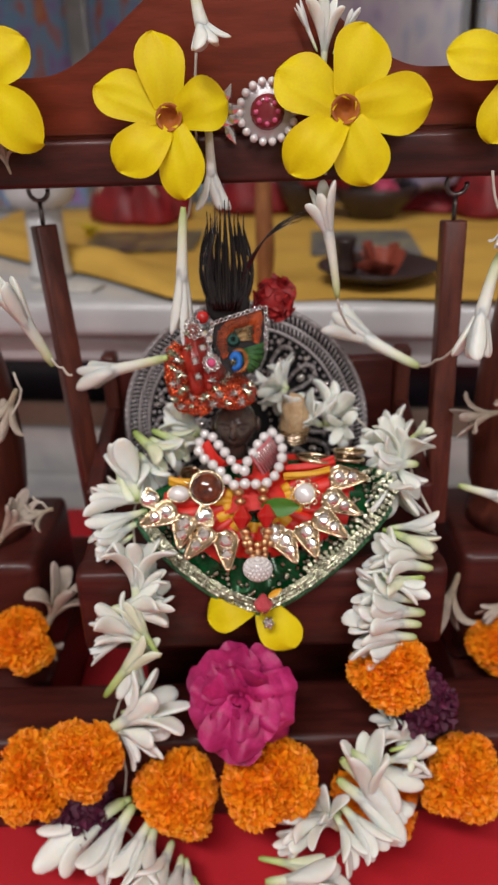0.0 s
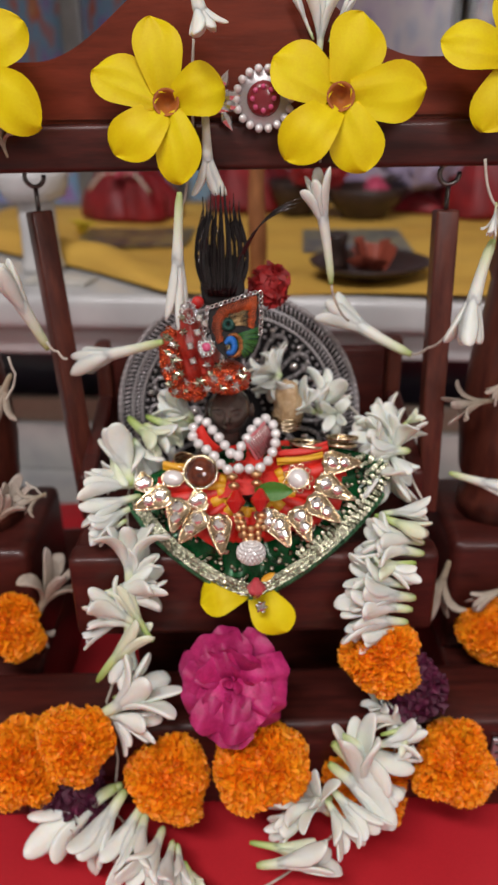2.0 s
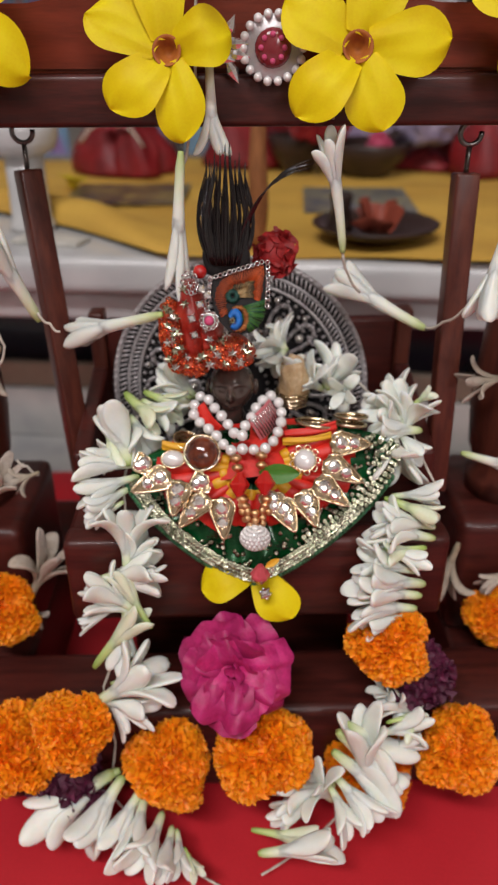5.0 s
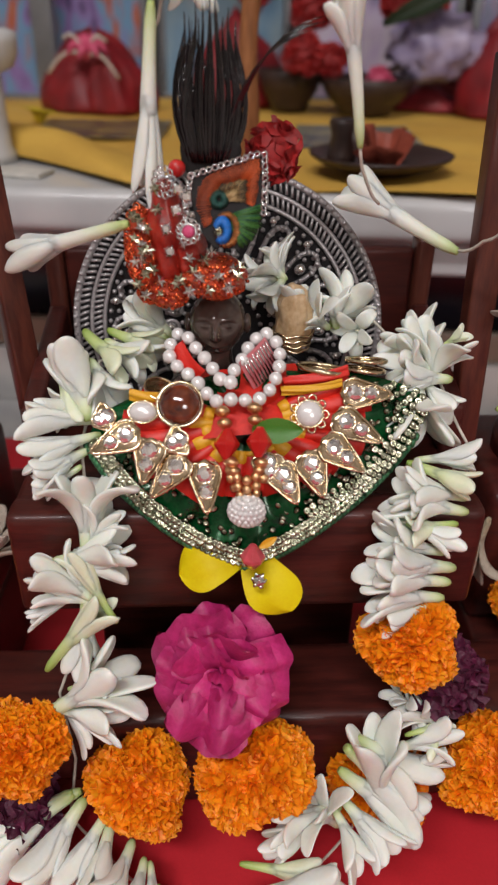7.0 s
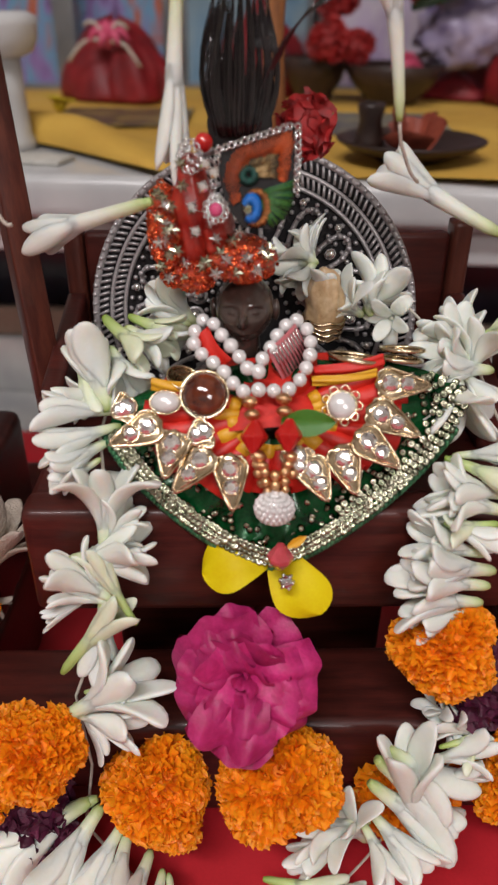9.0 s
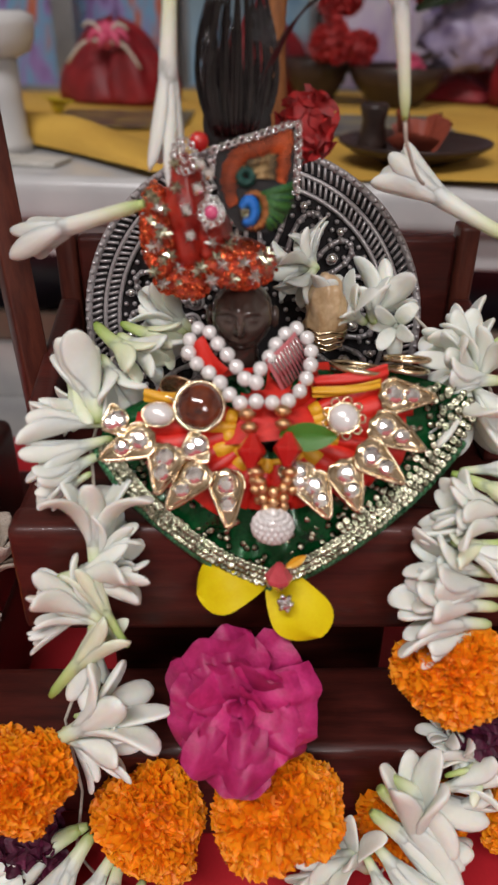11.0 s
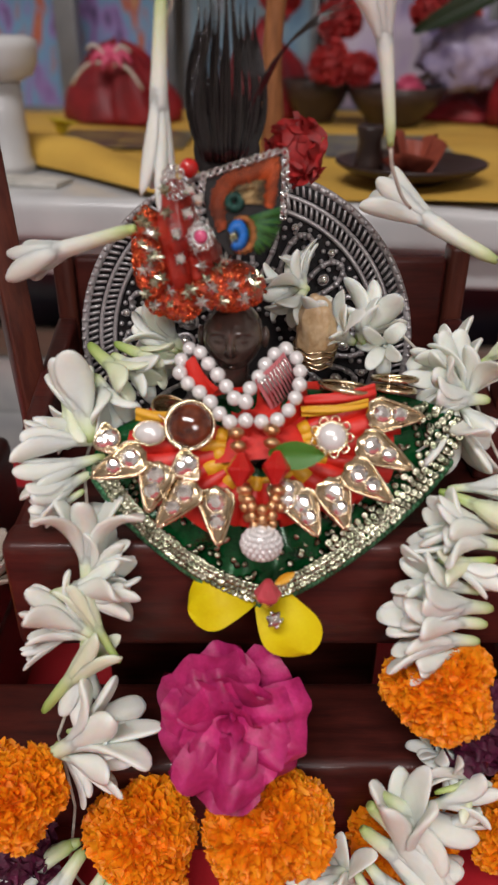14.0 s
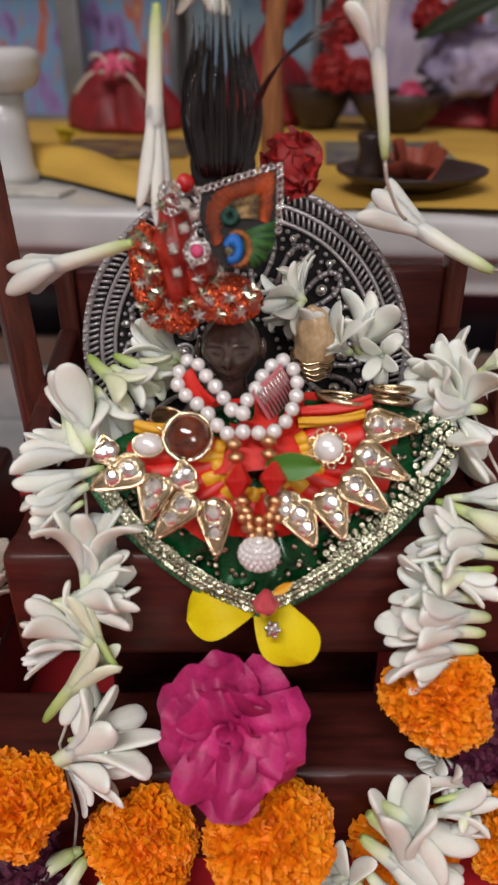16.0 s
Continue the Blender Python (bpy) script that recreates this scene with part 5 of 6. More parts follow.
bead_run(tassel, "gold_ball", GOLD_BALL, 0.0016, (0.0118, -0.0341, 0.1654), (0.0147, -0.0362, 0.1631), (0.0181, -0.0358, 0.1631), (0.0209, -0.0330, 0.1654))
bm = bmesh.new()
turned([(0.0, 1.2), (0.3, 1.15), (1.0, 0.15), (1.0, -0.15), (0.3, -1.15), (0.0, -1.2)], 8, bm, Matrix.Translation((0.0188, -0.0422, 0.1434)) @ Matrix.Scale(0.0042, 4))
part("pink_bead", bm, PINK_BEAD, tassel, "faceted pink glass bead", smooth=False)
bm = bmesh.new()
ball(bm, (0.0212, -0.0448, 0.1354), 0.0023, 10, 7)
for k in range(14):
    p, a = 0.5 + 0.16 * k, 2.4 * k
    ball(bm, Vector((0.0212, -0.0448, 0.1354)) + 0.0023 * Vector((math.sin(p) * math.cos(a), math.sin(p) * math.sin(a), math.cos(p))), 0.0007, 6, 4)
part("end_ball", bm, SILVER, tassel, "small granulated silver ball")


def leaf_between(name, label, category, base, tip, wide, material, lift=0.15):
    bm = bmesh.new()
    sheet(bm, lambda u, v: (wide * v * math.sin(math.pi * (0.06 + 0.92 * u)) ** 0.8, 0.06 * abs(v) + lift * u * (1 - u), u), 10, 6, 0.012)
    return single(name, bm, material, label, category, m=aim(base, tip, 1.2))


leaf_between("basil_leaf", "fresh green basil leaf laid on the dress", "leaf", (0.0169, -0.0248, 0.1821), (0.0335, -0.0246, 0.1830), 0.26, LEAF)
leaf_between("orange_petal", "small orange petal stuck to the skirt edge", "petal", (0.0209, -0.0420, 0.1474), (0.0265, -0.0397, 0.1504), 0.22, YELLOW_FABRIC)
patch = thing("brocade_patch", "pink and silver brocade patch between the pearls", "fabric", m=aim((0.0136, -0.0086, 0.1935), (0.0217, 0.0002, 0.1995), 1.45))
bm = bmesh.new()
sheet(bm, lambda u, v: (0.5 * v, 0.05 * math.sin(3 * u), u), 6, 6, 0.05)
part("cloth", bm, PINK_BROCADE, patch)
for k in range(9):
    bm = bmesh.new()
    tube(bm, [(-0.42, 0.05 + 0.05 * math.sin(3 * (k + 1) / 10), (k + 1) / 10), (0.42, 0.05 + 0.05 * math.sin(3 * (k + 1) / 10), (k + 1) / 10)], 0.026, 5)
    part("stripe", bm, SILVER, patch, "raised silver thread")
bm = bmesh.new()
bmesh.ops.create_icosphere(bm, subdivisions=4, radius=1.0)
for v in bm.verts:
    d = 1 + 0.16 * noise.noise(v.co * 2.4) + 0.05 * noise.noise(v.co * 7)
    v.co = Vector((0.0068 * v.co.x, 0.0056 * v.co.y, 0.0135 * v.co.z)) * d
resin = thing("resin_ornament", "pale tan resin ornament in a gold wire cup", "ornament", m=Matrix.Translation((0.0286, 0.0230, 0.2021)))
part("lump", bm, RESIN, resin)
for k in range(4):
    bm = bmesh.new()
    tube(bm, [((0.0058 + 0.0006 * k) * math.cos(a), (0.0058 + 0.0006 * k) * math.sin(a), -0.0105 + 0.0022 * k + 0.0005 * math.sin(6 * a + k)) for a in (2 * math.pi * j / 24 for j in range(24))], 0.0005, 6, True)
    part("wire", bm, GOLD, resin, "gold wire ring")
bm = bmesh.new()
sheet(bm, lambda u, v: (0.5 * v, 0.1 * math.sin(3 * u), u), 6, 6, 0.05)
single("ribbon_end", bm, RED_FABRIC, "red satin ribbon end under the pearls", "ribbon", m=aim((0.0207, -0.0123, 0.1842), (0.0270, 0.0002, 0.1911), 1.45))


for words, cloth, base, tip, wide in (("red satin ribbon fold showing between the pearls", RED_FABRIC, (-0.0112, -0.0035, 0.2010), (-0.0025, -0.0085, 0.1925), 0.32),
                                    ("yellow satin ribbon tied across the dress", YELLOW_FABRIC, (0.0255, -0.0095, 0.1892), (0.0460, -0.0060, 0.1918), 0.075),
                                    ("red satin ribbon tied across the dress", RED_FABRIC, (0.0262, -0.0060, 0.1905), (0.0480, -0.0030, 0.1950), 0.10),
                                    ("yellow satin ribbon end beside the agate", YELLOW_FABRIC, (-0.0255, -0.0150, 0.1882), (-0.0140, -0.0150, 0.1876), 0.18)):
    bm = bmesh.new()
    sheet(bm, lambda u, v: (wide * v, 0.10 * math.sin(3 * u) + 0.05 * (1 - v * v) + 0.03 * math.sin(5 * v + 4 * u), u), 8, 8, 0.03)
    single("ribbon_strip", bm, cloth, words, "ribbon", m=aim(base, tip, 1.45))


def bangle(at, r, tilt):
    bm = bmesh.new()
    turned([(1.0, -0.10), (1.07, -0.06), (1.07, 0.06), (1.0, 0.10), (0.93, 0.06), (0.93, -0.06), (1.0, -0.10)], 28, bm)
    return single("bangle", bm, GOLD, "thin rose gold bangle on the idol's dress", "bangle", "bangles", Matrix.Translation(at) @ pose(0, 0, 0, *tilt) @ Matrix.Scale(r, 4))


bangle((0.0395, 0.0013, 0.1931), 0.0088, (-16, 6, 0))
bangle((0.0539, 0.0027, 0.1927), 0.0072, (-18, 3, 0))
bangle((0.0546, 0.0057, 0.1949), 0.0072, (-18, 0, 0))
bangle((-0.0153, -0.0109, 0.1885), 0.0058, (10, 20, 0))


# ---- crown ----
crown = thing("turban", "orange-red beaded turban with crystals, peacock panel and black plume", "turban")
LOBES = (("beaded_fold", (-0.0212, 0.0040, 0.2305), 0.0050, 0.0090, 0.0155, -5, True), ("satin_fold", (-0.0135, 0.0060, 0.2355), 0.0066, 0.0100, 0.0190, -3, False),
         ("beaded_ruffle", (-0.0135, 0.0040, 0.2195), 0.0072, 0.0090, 0.0062, 12, True), ("beaded_band", (0.0012, 0.0050, 0.2240), 0.0115, 0.0118, 0.0070, 4, True),
         ("satin_tuck", (-0.0062, 0.0060, 0.2315), 0.0052, 0.0100, 0.0085, 8, False))
for name, at, rx, ry, rz, lean, beaded in LOBES:
    bm = bmesh.new()
    bmesh.ops.create_icosphere(bm, subdivisions=4, radius=1.0)
    for v in bm.verts:
        x, y, z = v.co
        puff = 1 + 0.06 * math.sin(9 * z + 40 * at[0]) + 0.04 * math.sin(11 * x + 7 * z)
        v.co = Vector((rx * x * puff, ry * y * puff, rz * z))
    bm.transform(Matrix.Translation(at) @ pose(0, 0, 0, 0, lean, 0))
    part(name, bm, TURBAN if beaded else TURBAN_SATIN, crown, "crusted with orange beads" if beaded else "smooth red satin")
bm = bmesh.new()
rng = random.Random(12)
for k in range(440):
    name, at, rx, ry, rz, lean, beaded = LOBES[(0, 2, 3, 3)[k % 4]]
    a, p = rng.uniform(0, 6.283), rng.uniform(0.1, 1.5)
    d = Vector((rx * math.sin(p) * math.cos(a), -ry * math.cos(p), rz * math.sin(p) * math.sin(a)))
    at = Vector(at) + pose(0, 0, 0, 0, lean, 0) @ d * 1.02
    if k % 4:
        ball(bm, at, rng.uniform(0.0005, 0.0009), 6, 4)
    else:
        m = Matrix.Translation(at) @ pose(0, 0, 0, 70 + rng.uniform(-30, 30), rng.uniform(-30, 30), 0)
        tube(bm, [m @ Vector((0.0011 * math.cos(t), 0.0011 * math.sin(t), 0)) for t in (2 * math.pi * j / 8 for j in range(8))], 0.0004, 5, True)
tagged(part("glitter", bm, GLITTER, crown, "tiny orange glitter beads"), kind="stuff")


def star(at, r, material, points=6):
    bm = bmesh.new()
    vs = [bm.verts.new((r * (1 if k % 2 else 0.48) * math.cos(math.pi * k / points), 0, r * (1 if k % 2 else 0.48) * math.sin(math.pi * k / points))) for k in range(2 * points)]
    a, b = bm.verts.new((0, -0.0009, 0)), bm.verts.new((0, 0.0006, 0))
    for k in range(2 * points):
        bm.faces.new((vs[k], vs[(k + 1) % (2 * points)], a)), bm.faces.new((vs[(k + 1) % (2 * points)], vs[k], b))
    ob = part("star_sequin", bm, material, crown, "pale gold star sequin", smooth=False)
    ob.matrix_basis = Matrix.Translation(at) @ pose(0, 0, 0, rng.uniform(-15, 15), rng.uniform(0, 60), rng.uniform(-20, 20))


star((-0.0005, -0.0041, 0.2317), 0.0026, SEQUIN)
star((-0.0052, -0.0046, 0.2322), 0.0023, SILVER)
star((-0.0039, -0.0045, 0.2279), 0.0027, SEQUIN)
star((0.0019, -0.0038, 0.2344), 0.0023, SILVER)
star((-0.0093, -0.0046, 0.2238), 0.0025, SEQUIN)
star((-0.0178, -0.0056, 0.2350), 0.0025, SEQUIN)
star((-0.0202, -0.0058, 0.2316), 0.0023, SILVER)
star((-0.0171, -0.0055, 0.2285), 0.0025, SEQUIN)
star((-0.0148, -0.0052, 0.2247), 0.0023, SILVER)
star((-0.0182, -0.0056, 0.2416), 0.0023, SEQUIN)
star((-0.0146, -0.0052, 0.2472), 0.0023, SEQUIN)
star((-0.0204, -0.0058, 0.2440), 0.0021, SEQUIN)
star((0.0087, -0.0030, 0.2287), 0.0023, SILVER)
star((0.0112, -0.0027, 0.2296), 0.0021, SEQUIN)
star((0.0059, -0.0034, 0.2256), 0.0018, SEQUIN)
star((-0.0146, -0.0052, 0.2203), 0.0020, SEQUIN)
star((-0.0198, -0.0058, 0.2367), 0.0018, SILVER)
star((-0.0071, -0.0043, 0.2366), 0.0018, SILVER)
star((0.0092, -0.0030, 0.2247), 0.0020, SEQUIN)
star((-0.0149, -0.0052, 0.2534), 0.0021, SEQUIN)


for k in range(8):
    star((-0.0208 + 0.0012 * (-1) ** k, -0.0056, 0.2200 + 0.0036 * k), 0.0024, SEQUIN if k % 3 else SILVER)
for k in range(7):
    star((-0.0080 + 0.0031 * k, -0.0074, 0.2240 + 0.0020 * (-1) ** k + 0.0004 * k), 0.0025, SILVER if k % 3 else SEQUIN)


def claw_crystal(at, r):
    bm = bmesh.new()
    turned([(1.0, 0.0), (1.0, 0.35), (0.6, 0.8), (0.0, 0.85)], 8, bm)
    c = part("crystal", bm, CRYSTAL, crown, "clear claw-set crystal", smooth=False)
    c.matrix_basis = facing(at, (0, -1, 0.3), 0.3, r)
    bm = bmesh.new()
    for k in range(4):
        a = math.pi * (k + 0.5) / 2
        tube(bm, [(1.5 * math.cos(a), 1.5 * math.sin(a), 0.0), (1.15 * math.cos(a), 1.15 * math.sin(a), 0.5), (0.8 * math.cos(a), 0.8 * math.sin(a), 0.8)], 0.13, 5)
    part("claw", bm, SILVER, c, "silver claws")


claw_crystal((-0.0086, -0.0050, 0.2471), 0.0016)
claw_crystal((-0.0119, -0.0054, 0.2414), 0.0016)
claw_crystal((-0.0112, -0.0053, 0.2344), 0.0016)
claw_crystal((-0.0056, -0.0047, 0.2511), 0.0016)
claw_crystal((-0.0078, -0.0049, 0.2534), 0.0016)
bm = bmesh.new()
ball(bm, (0, 0, 0.15), 0.48, 12, 8, (1, 1, 0.6))
gem = part("pink_gem", bm, PINK_GEM, crown, "pink gem in a silver flower ring")
gem.matrix_basis = facing((-0.0048, -0.0066, 0.2412), (0, -1, 0.3), 0, 0.0040)
bm = bmesh.new()
for k in range(12):
    a0 = 2 * math.pi * k / 12
    tube(bm, [(0.8 * math.cos(a0) + 0.18 * math.cos(a), 0.8 * math.sin(a0) + 0.18 * math.sin(a), 0.05) for a in (2 * math.pi * j / 9 for j in range(9))], 0.06, 5, True)
tube(bm, [(0.55 * math.cos(a), 0.55 * math.sin(a), 0.05) for a in (2 * math.pi * j / 18 for j in range(18))], 0.09, 6, True)
tagged(part("silver_ring", bm, SILVER, gem), kind="stuff")
bm = bmesh.new()
for k in range(11):
    a0 = 2 * math.pi * k / 11
    tube(bm, [(0.8 * math.cos(a0) + 0.2 * math.cos(a), 1.2 * (0.8 * math.sin(a0) + 0.2 * math.sin(a)), 0) for a in (2 * math.pi * j / 9 for j in range(9))], 0.07, 5, True)
    tube(bm, [(0.1 * math.cos(a0), 0.1 * math.sin(a0), 0), (0.62 * math.cos(a0), 0.75 * math.sin(a0), 0)], 0.05, 5)
lace = part("silver_lace", bm, SILVER, crown, "oval silver lace ornament")
lace.matrix_basis = facing((-0.0128, -0.0015, 0.2546), (-0.3, -1, 0.2), 0.3, 0.0041)
bm = bmesh.new()
ball(bm, (-0.0097, 0.0049, 0.2575), 0.0028, 14, 10)
part("red_bobble", bm, RED_BEAD, crown, "dark red bead")


# peacock panel, in units of its own half height
def flat_shape(points, z0, z1):
    bm = bmesh.new()
    f = bm.faces.new([bm.verts.new((x, y, z0)) for x, y in points])
    out = bmesh.ops.extrude_face_region(bm, geom=[f])
    bmesh.ops.translate(bm, vec=(0, 0, z1 - z0), verts=[v for v in out["geom"] if isinstance(v, bmesh.types.BMVert)])
    bmesh.ops.recalc_face_normals(bm, faces=bm.faces)
    return bm


panel = part("peacock_panel", flat_shape([(-0.74, 0.42), (0.62, 0.86), (0.68, 0.80), (0.66, -0.30), (0.50, -0.74), (0.20, -0.92), (-0.28, -0.90), (-0.60, -0.56), (-0.76, 0.0)], -0.06, 0.0), BLACK_CLOTH, crown, "black felt panel embroidered as a peacock feather", smooth=False)
panel.matrix_basis = facing((0.0074, -0.0022, 0.2500), (0.05, -1, 0.32), 0.0, 0.0157)


def stitches(name, label, material, rows, r=0.022):
    """Satin stitch: one raised thread after another."""
    bm = bmesh.new()
    for (x0, y0, z0), (x1, y1, z1) in rows:
        mid = ((x0 + x1) / 2, (y0 + y1) / 2, max(z0, z1) + 0.03)
        tube(bm, [(x0, y0, z0), mid, (x1, y1, z1)], r, 5)
    return part(name, bm, material, panel, label)


def smooth_line(points, s):
    """A place at 0..1 along a rounded line through the points."""
    n = len(points) - 1
    i = min(int(s * n), n - 1)
    t = s * n - i
    p0, p1, p2, p3 = (Vector(points[min(max(j, 0), n)]) for j in (i - 1, i, i + 1, i + 2))
    return 0.5 * (2 * p1 + (p2 - p0) * t + (2 * p0 - 5 * p1 + 4 * p2 - p3) * t * t + (3 * p1 - p0 - 3 * p2 + p3) * t ** 3)


rng = random.Random(31)
OUTER = ((-0.50, -0.52), (-0.64, -0.02), (-0.42, 0.44), (0.07, 0.62), (0.56, 0.74), (0.55, 0.24), (0.50, -0.12))
INNER = ((-0.33, -0.42), (-0.36, -0.02), (-0.19, 0.26), (0.08, 0.34), (0.32, 0.40), (0.34, 0.14), (0.34, -0.06))
rows, fill = [], []
for k in range(66):
    a, b = smooth_line(OUTER, k / 65), smooth_line(INNER, k / 65)
    d = (a - b) * rng.uniform(-0.06, 0.10)
    rows.append(((a.x + d.x, a.y + d.y, 0.02), (b.x - d.x * 1.5, b.y - d.y * 1.5, 0.02)))
    if 14 < k < 65 and k % 2:
        fill.append(((b.x, b.y, 0.015), (-0.10 + 0.45 * (b.x + 0.10) + rng.uniform(-0.04, 0.04), 0.02 + 0.45 * (b.y - 0.02) + rng.uniform(-0.04, 0.04), 0.02)))
        fill.append(((b.x * 0.6, b.y * 0.6, 0.02), (-0.06, -0.02, 0.02)))
stitches("orange_stitching", "radiating orange satin stitch", THREAD_ORANGE, rows, 0.0088)
stitches("gold_stitching", "dull gold thread stitching", THREAD_GOLD, fill, 0.0085)
rows = []
for k in range(30):
    a = 2 * math.pi * k / 30
    rows.append(((-0.20 + 0.05 * math.cos(a), 0.0 + 0.05 * math.sin(a), 0.04), (-0.20 + 0.19 * math.cos(a), 0.0 + 0.18 * math.sin(a), 0.02)))
stitches("teal_stitching", "dark teal stitched head", THREAD_TEAL, rows, 0.016)
FAN = ((0.64, -0.06), (0.62, -0.30), (0.58, -0.56), (0.44, -0.76), (0.24, -0.90))
rows, dark = [], []
for k in range(46):
    a = smooth_line(FAN, k / 45)
    (dark if k % 5 == 0 else rows).append(((0.02 + 0.05 * k / 45, -0.26 - 0.30 * k / 45, 0.03), (a.x + rng.uniform(-0.04, 0.03), a.y + rng.uniform(-0.03, 0.03), 0.02)))
stitches("green_stitching", "bright green stitched wing", THREAD_GREEN, rows, 0.013)
stitches("wing_veins", "dark teal veins of the wing", THREAD_TEAL, dark, 0.013)
rows = []
for k in range(54):
    a = math.radians(-120 + 250 * k / 53)
    rows.append(((-0.06 + 0.15 * math.cos(a), -0.56 + 0.24 * math.sin(a), 0.05), (-0.04 + 0.29 * math.cos(a) + rng.uniform(-0.02, 0.02), -0.56 + 0.34 * math.sin(a), 0.03)))
stitches("copper_stitching", "copper thread crescent", THREAD_COPPER, rows, 0.0115)
rows = []
for k in range(40):
    a = math.radians(-130 + 290 * k / 39)
    rows.append(((-0.16 + 0.05 * math.cos(a), -0.58 + 0.07 * math.sin(a), 0.09), (-0.13 + 0.18 * math.cos(a), -0.57 + 0.27 * math.sin(a), 0.07)))
stitches("blue_stitching", "bright blue stitched eye", THREAD_BLUE, rows, 0.017)
rows = [((-0.20, -0.61, 0.12), (-0.20 + 0.11 * math.cos(a), -0.61 + 0.13 * math.sin(a), 0.11)) for a in (2 * math.pi * k / 10 for k in range(10))]
stitches("gold_rosette", "small gold thread rosette", SEQUIN, rows, 0.012)
for run in (((-0.74, 0.44), (-0.05, 0.66), (0.64, 0.88)), ((0.67, 0.84), (0.69, 0.3), (0.67, -0.34)), ((-0.76, 0.42), (-0.82, 0.0), (-0.86, -0.42))):
    for (x0, y0), (x1, y1) in zip(run, run[1:]):
        n = max(2, round(math.hypot(x1 - x0, y1 - y0) / 0.115))
        for k in range(n):
            bm = bmesh.new()
            tube(bm, [(0.055 * math.cos(a), 0.055 * math.sin(a), 0) for a in (2 * math.pi * j / 10 for j in range(10))], 0.018, 5, True)
            ring = part("chain_ring", bm, SILVER, panel)
            ring.matrix_basis = pose(x0 + (x1 - x0) * k / n, y0 + (y1 - y0) * k / n, 0.05, 14 * (-1) ** k, 20 * (-1) ** k, 0)


# plume of dark barbs on a felt-dark root
PLUME_AT = Vector((-0.0005, 0.0161, 0.2579))
rng = random.Random(21)
bm = bmesh.new()
for lock in range(15):
    s = -1 + 2 * lock / 14 + rng.uniform(-0.05, 0.05)
    top = 0.047 * (1 - 0.10 * abs(s)) * rng.uniform(0.86, 1.04)
    lean, y1 = rng.uniform(-0.0008, 0.0008), rng.uniform(-0.002, 0.004)
    for k in range(20):
        o, q, h = rng.uniform(-1, 1), rng.uniform(-1, 1), top * rng.uniform(0.80, 1.0)
        pts = []
        for t in (j / 9 for j in range(10)):
            x = 0.0060 * s + 0.0042 * s * math.sin(math.pi * min(1, 1.15 * t)) + 0.0012 * s * t + lean * t * t
            close = 0.0009 * (1 - 0.85 * t)
            pts.append(PLUME_AT + Vector((x + o * close, y1 * t + q * close - 0.002 * (1 - t) * (1 - s * s), h * t)))
        tube(bm, pts, lambda t: 0.0005 * (1.0 - 0.75 * t), 4)
for k in range(150):
    s, h = rng.uniform(-1, 1), rng.uniform(0.012, 0.030)
    pts = [PLUME_AT + Vector((0.0064 * s + 0.0036 * s * math.sin(1.8 * t), 0.001 + 0.001 * s, h * t)) for t in (j / 5 for j in range(6))]
    tube(bm, pts, lambda t: 0.0007 * (1.0 - 0.8 * t), 4)
for k in range(130):
    r = rng.uniform(-0.0014, 0.0014)
    reach = 0.32 + 0.68 * rng.random() ** 2
    pts = [PLUME_AT + Vector((0.006 + r + 0.030 * (t * reach) ** 1.9, 0.001 + r, 0.040 * math.sin(1.45 * t * reach) + 1.5 * r * t)) for t in (j / 9 for j in range(10))]
    tube(bm, pts, lambda t: 0.00055 * (1.0 - 0.9 * t), 4)
tagged(part("plume", bm, PLUME, crown, "black feather plume"), kind="stuff")
bm = bmesh.new()
bmesh.ops.create_icosphere(bm, subdivisions=3, radius=1.0)
for v in bm.verts:
    v.co = PLUME_AT + Vector((0.0100 * v.co.x, 0.003 * v.co.y + 0.001, 0.012 * v.co.z + 0.003))
part("plume_root", bm, BLACK_CLOTH, crown)


# ---- jewelled brooch on the crest ----
brooch = thing("crest_brooch", "pink paste brooch ringed with pearls beside silver marquise stones", "brooch", m=facing((0.0173, 0.0281, 0.3361), (0.03, -1, 0.05), 0, 0.0116))
part("backing", turned([(0.0, -0.1), (0.9, -0.1), (0.98, 0.0), (0.9, 0.08), (0.0, 0.1)], 28), SILVER_OX, brooch)
bm = bmesh.new()
ball(bm, (0, 0, 0.1), 0.60, 18, 12, (1, 1, 0.4))
part("stone", bm, RUBY, brooch, "dark pink paste stone")
for k in range(8):
    bm = bmesh.new()
    a = 2 * math.pi * k / 8
    ball(bm, (0.38 * math.cos(a), 0.38 * math.sin(a), 0.28), 0.10, 8, 6)
    part("paste_dot", bm, PINK_GEM, brooch)
bm = bmesh.new()
ball(bm, (0, 0, 0), 1.0, 10, 8)
rim_pearl = mesh("rim_pearl", bm, PEARL)
for k in range(18):
    a = 2 * math.pi * k / 18
    ob = part("rim_pearl", rim_pearl, None, brooch)
    ob.matrix_basis = Matrix.Translation((0.97 * math.cos(a), 0.97 * math.sin(a), 0.1)) @ Matrix.Scale(0.15, 4)
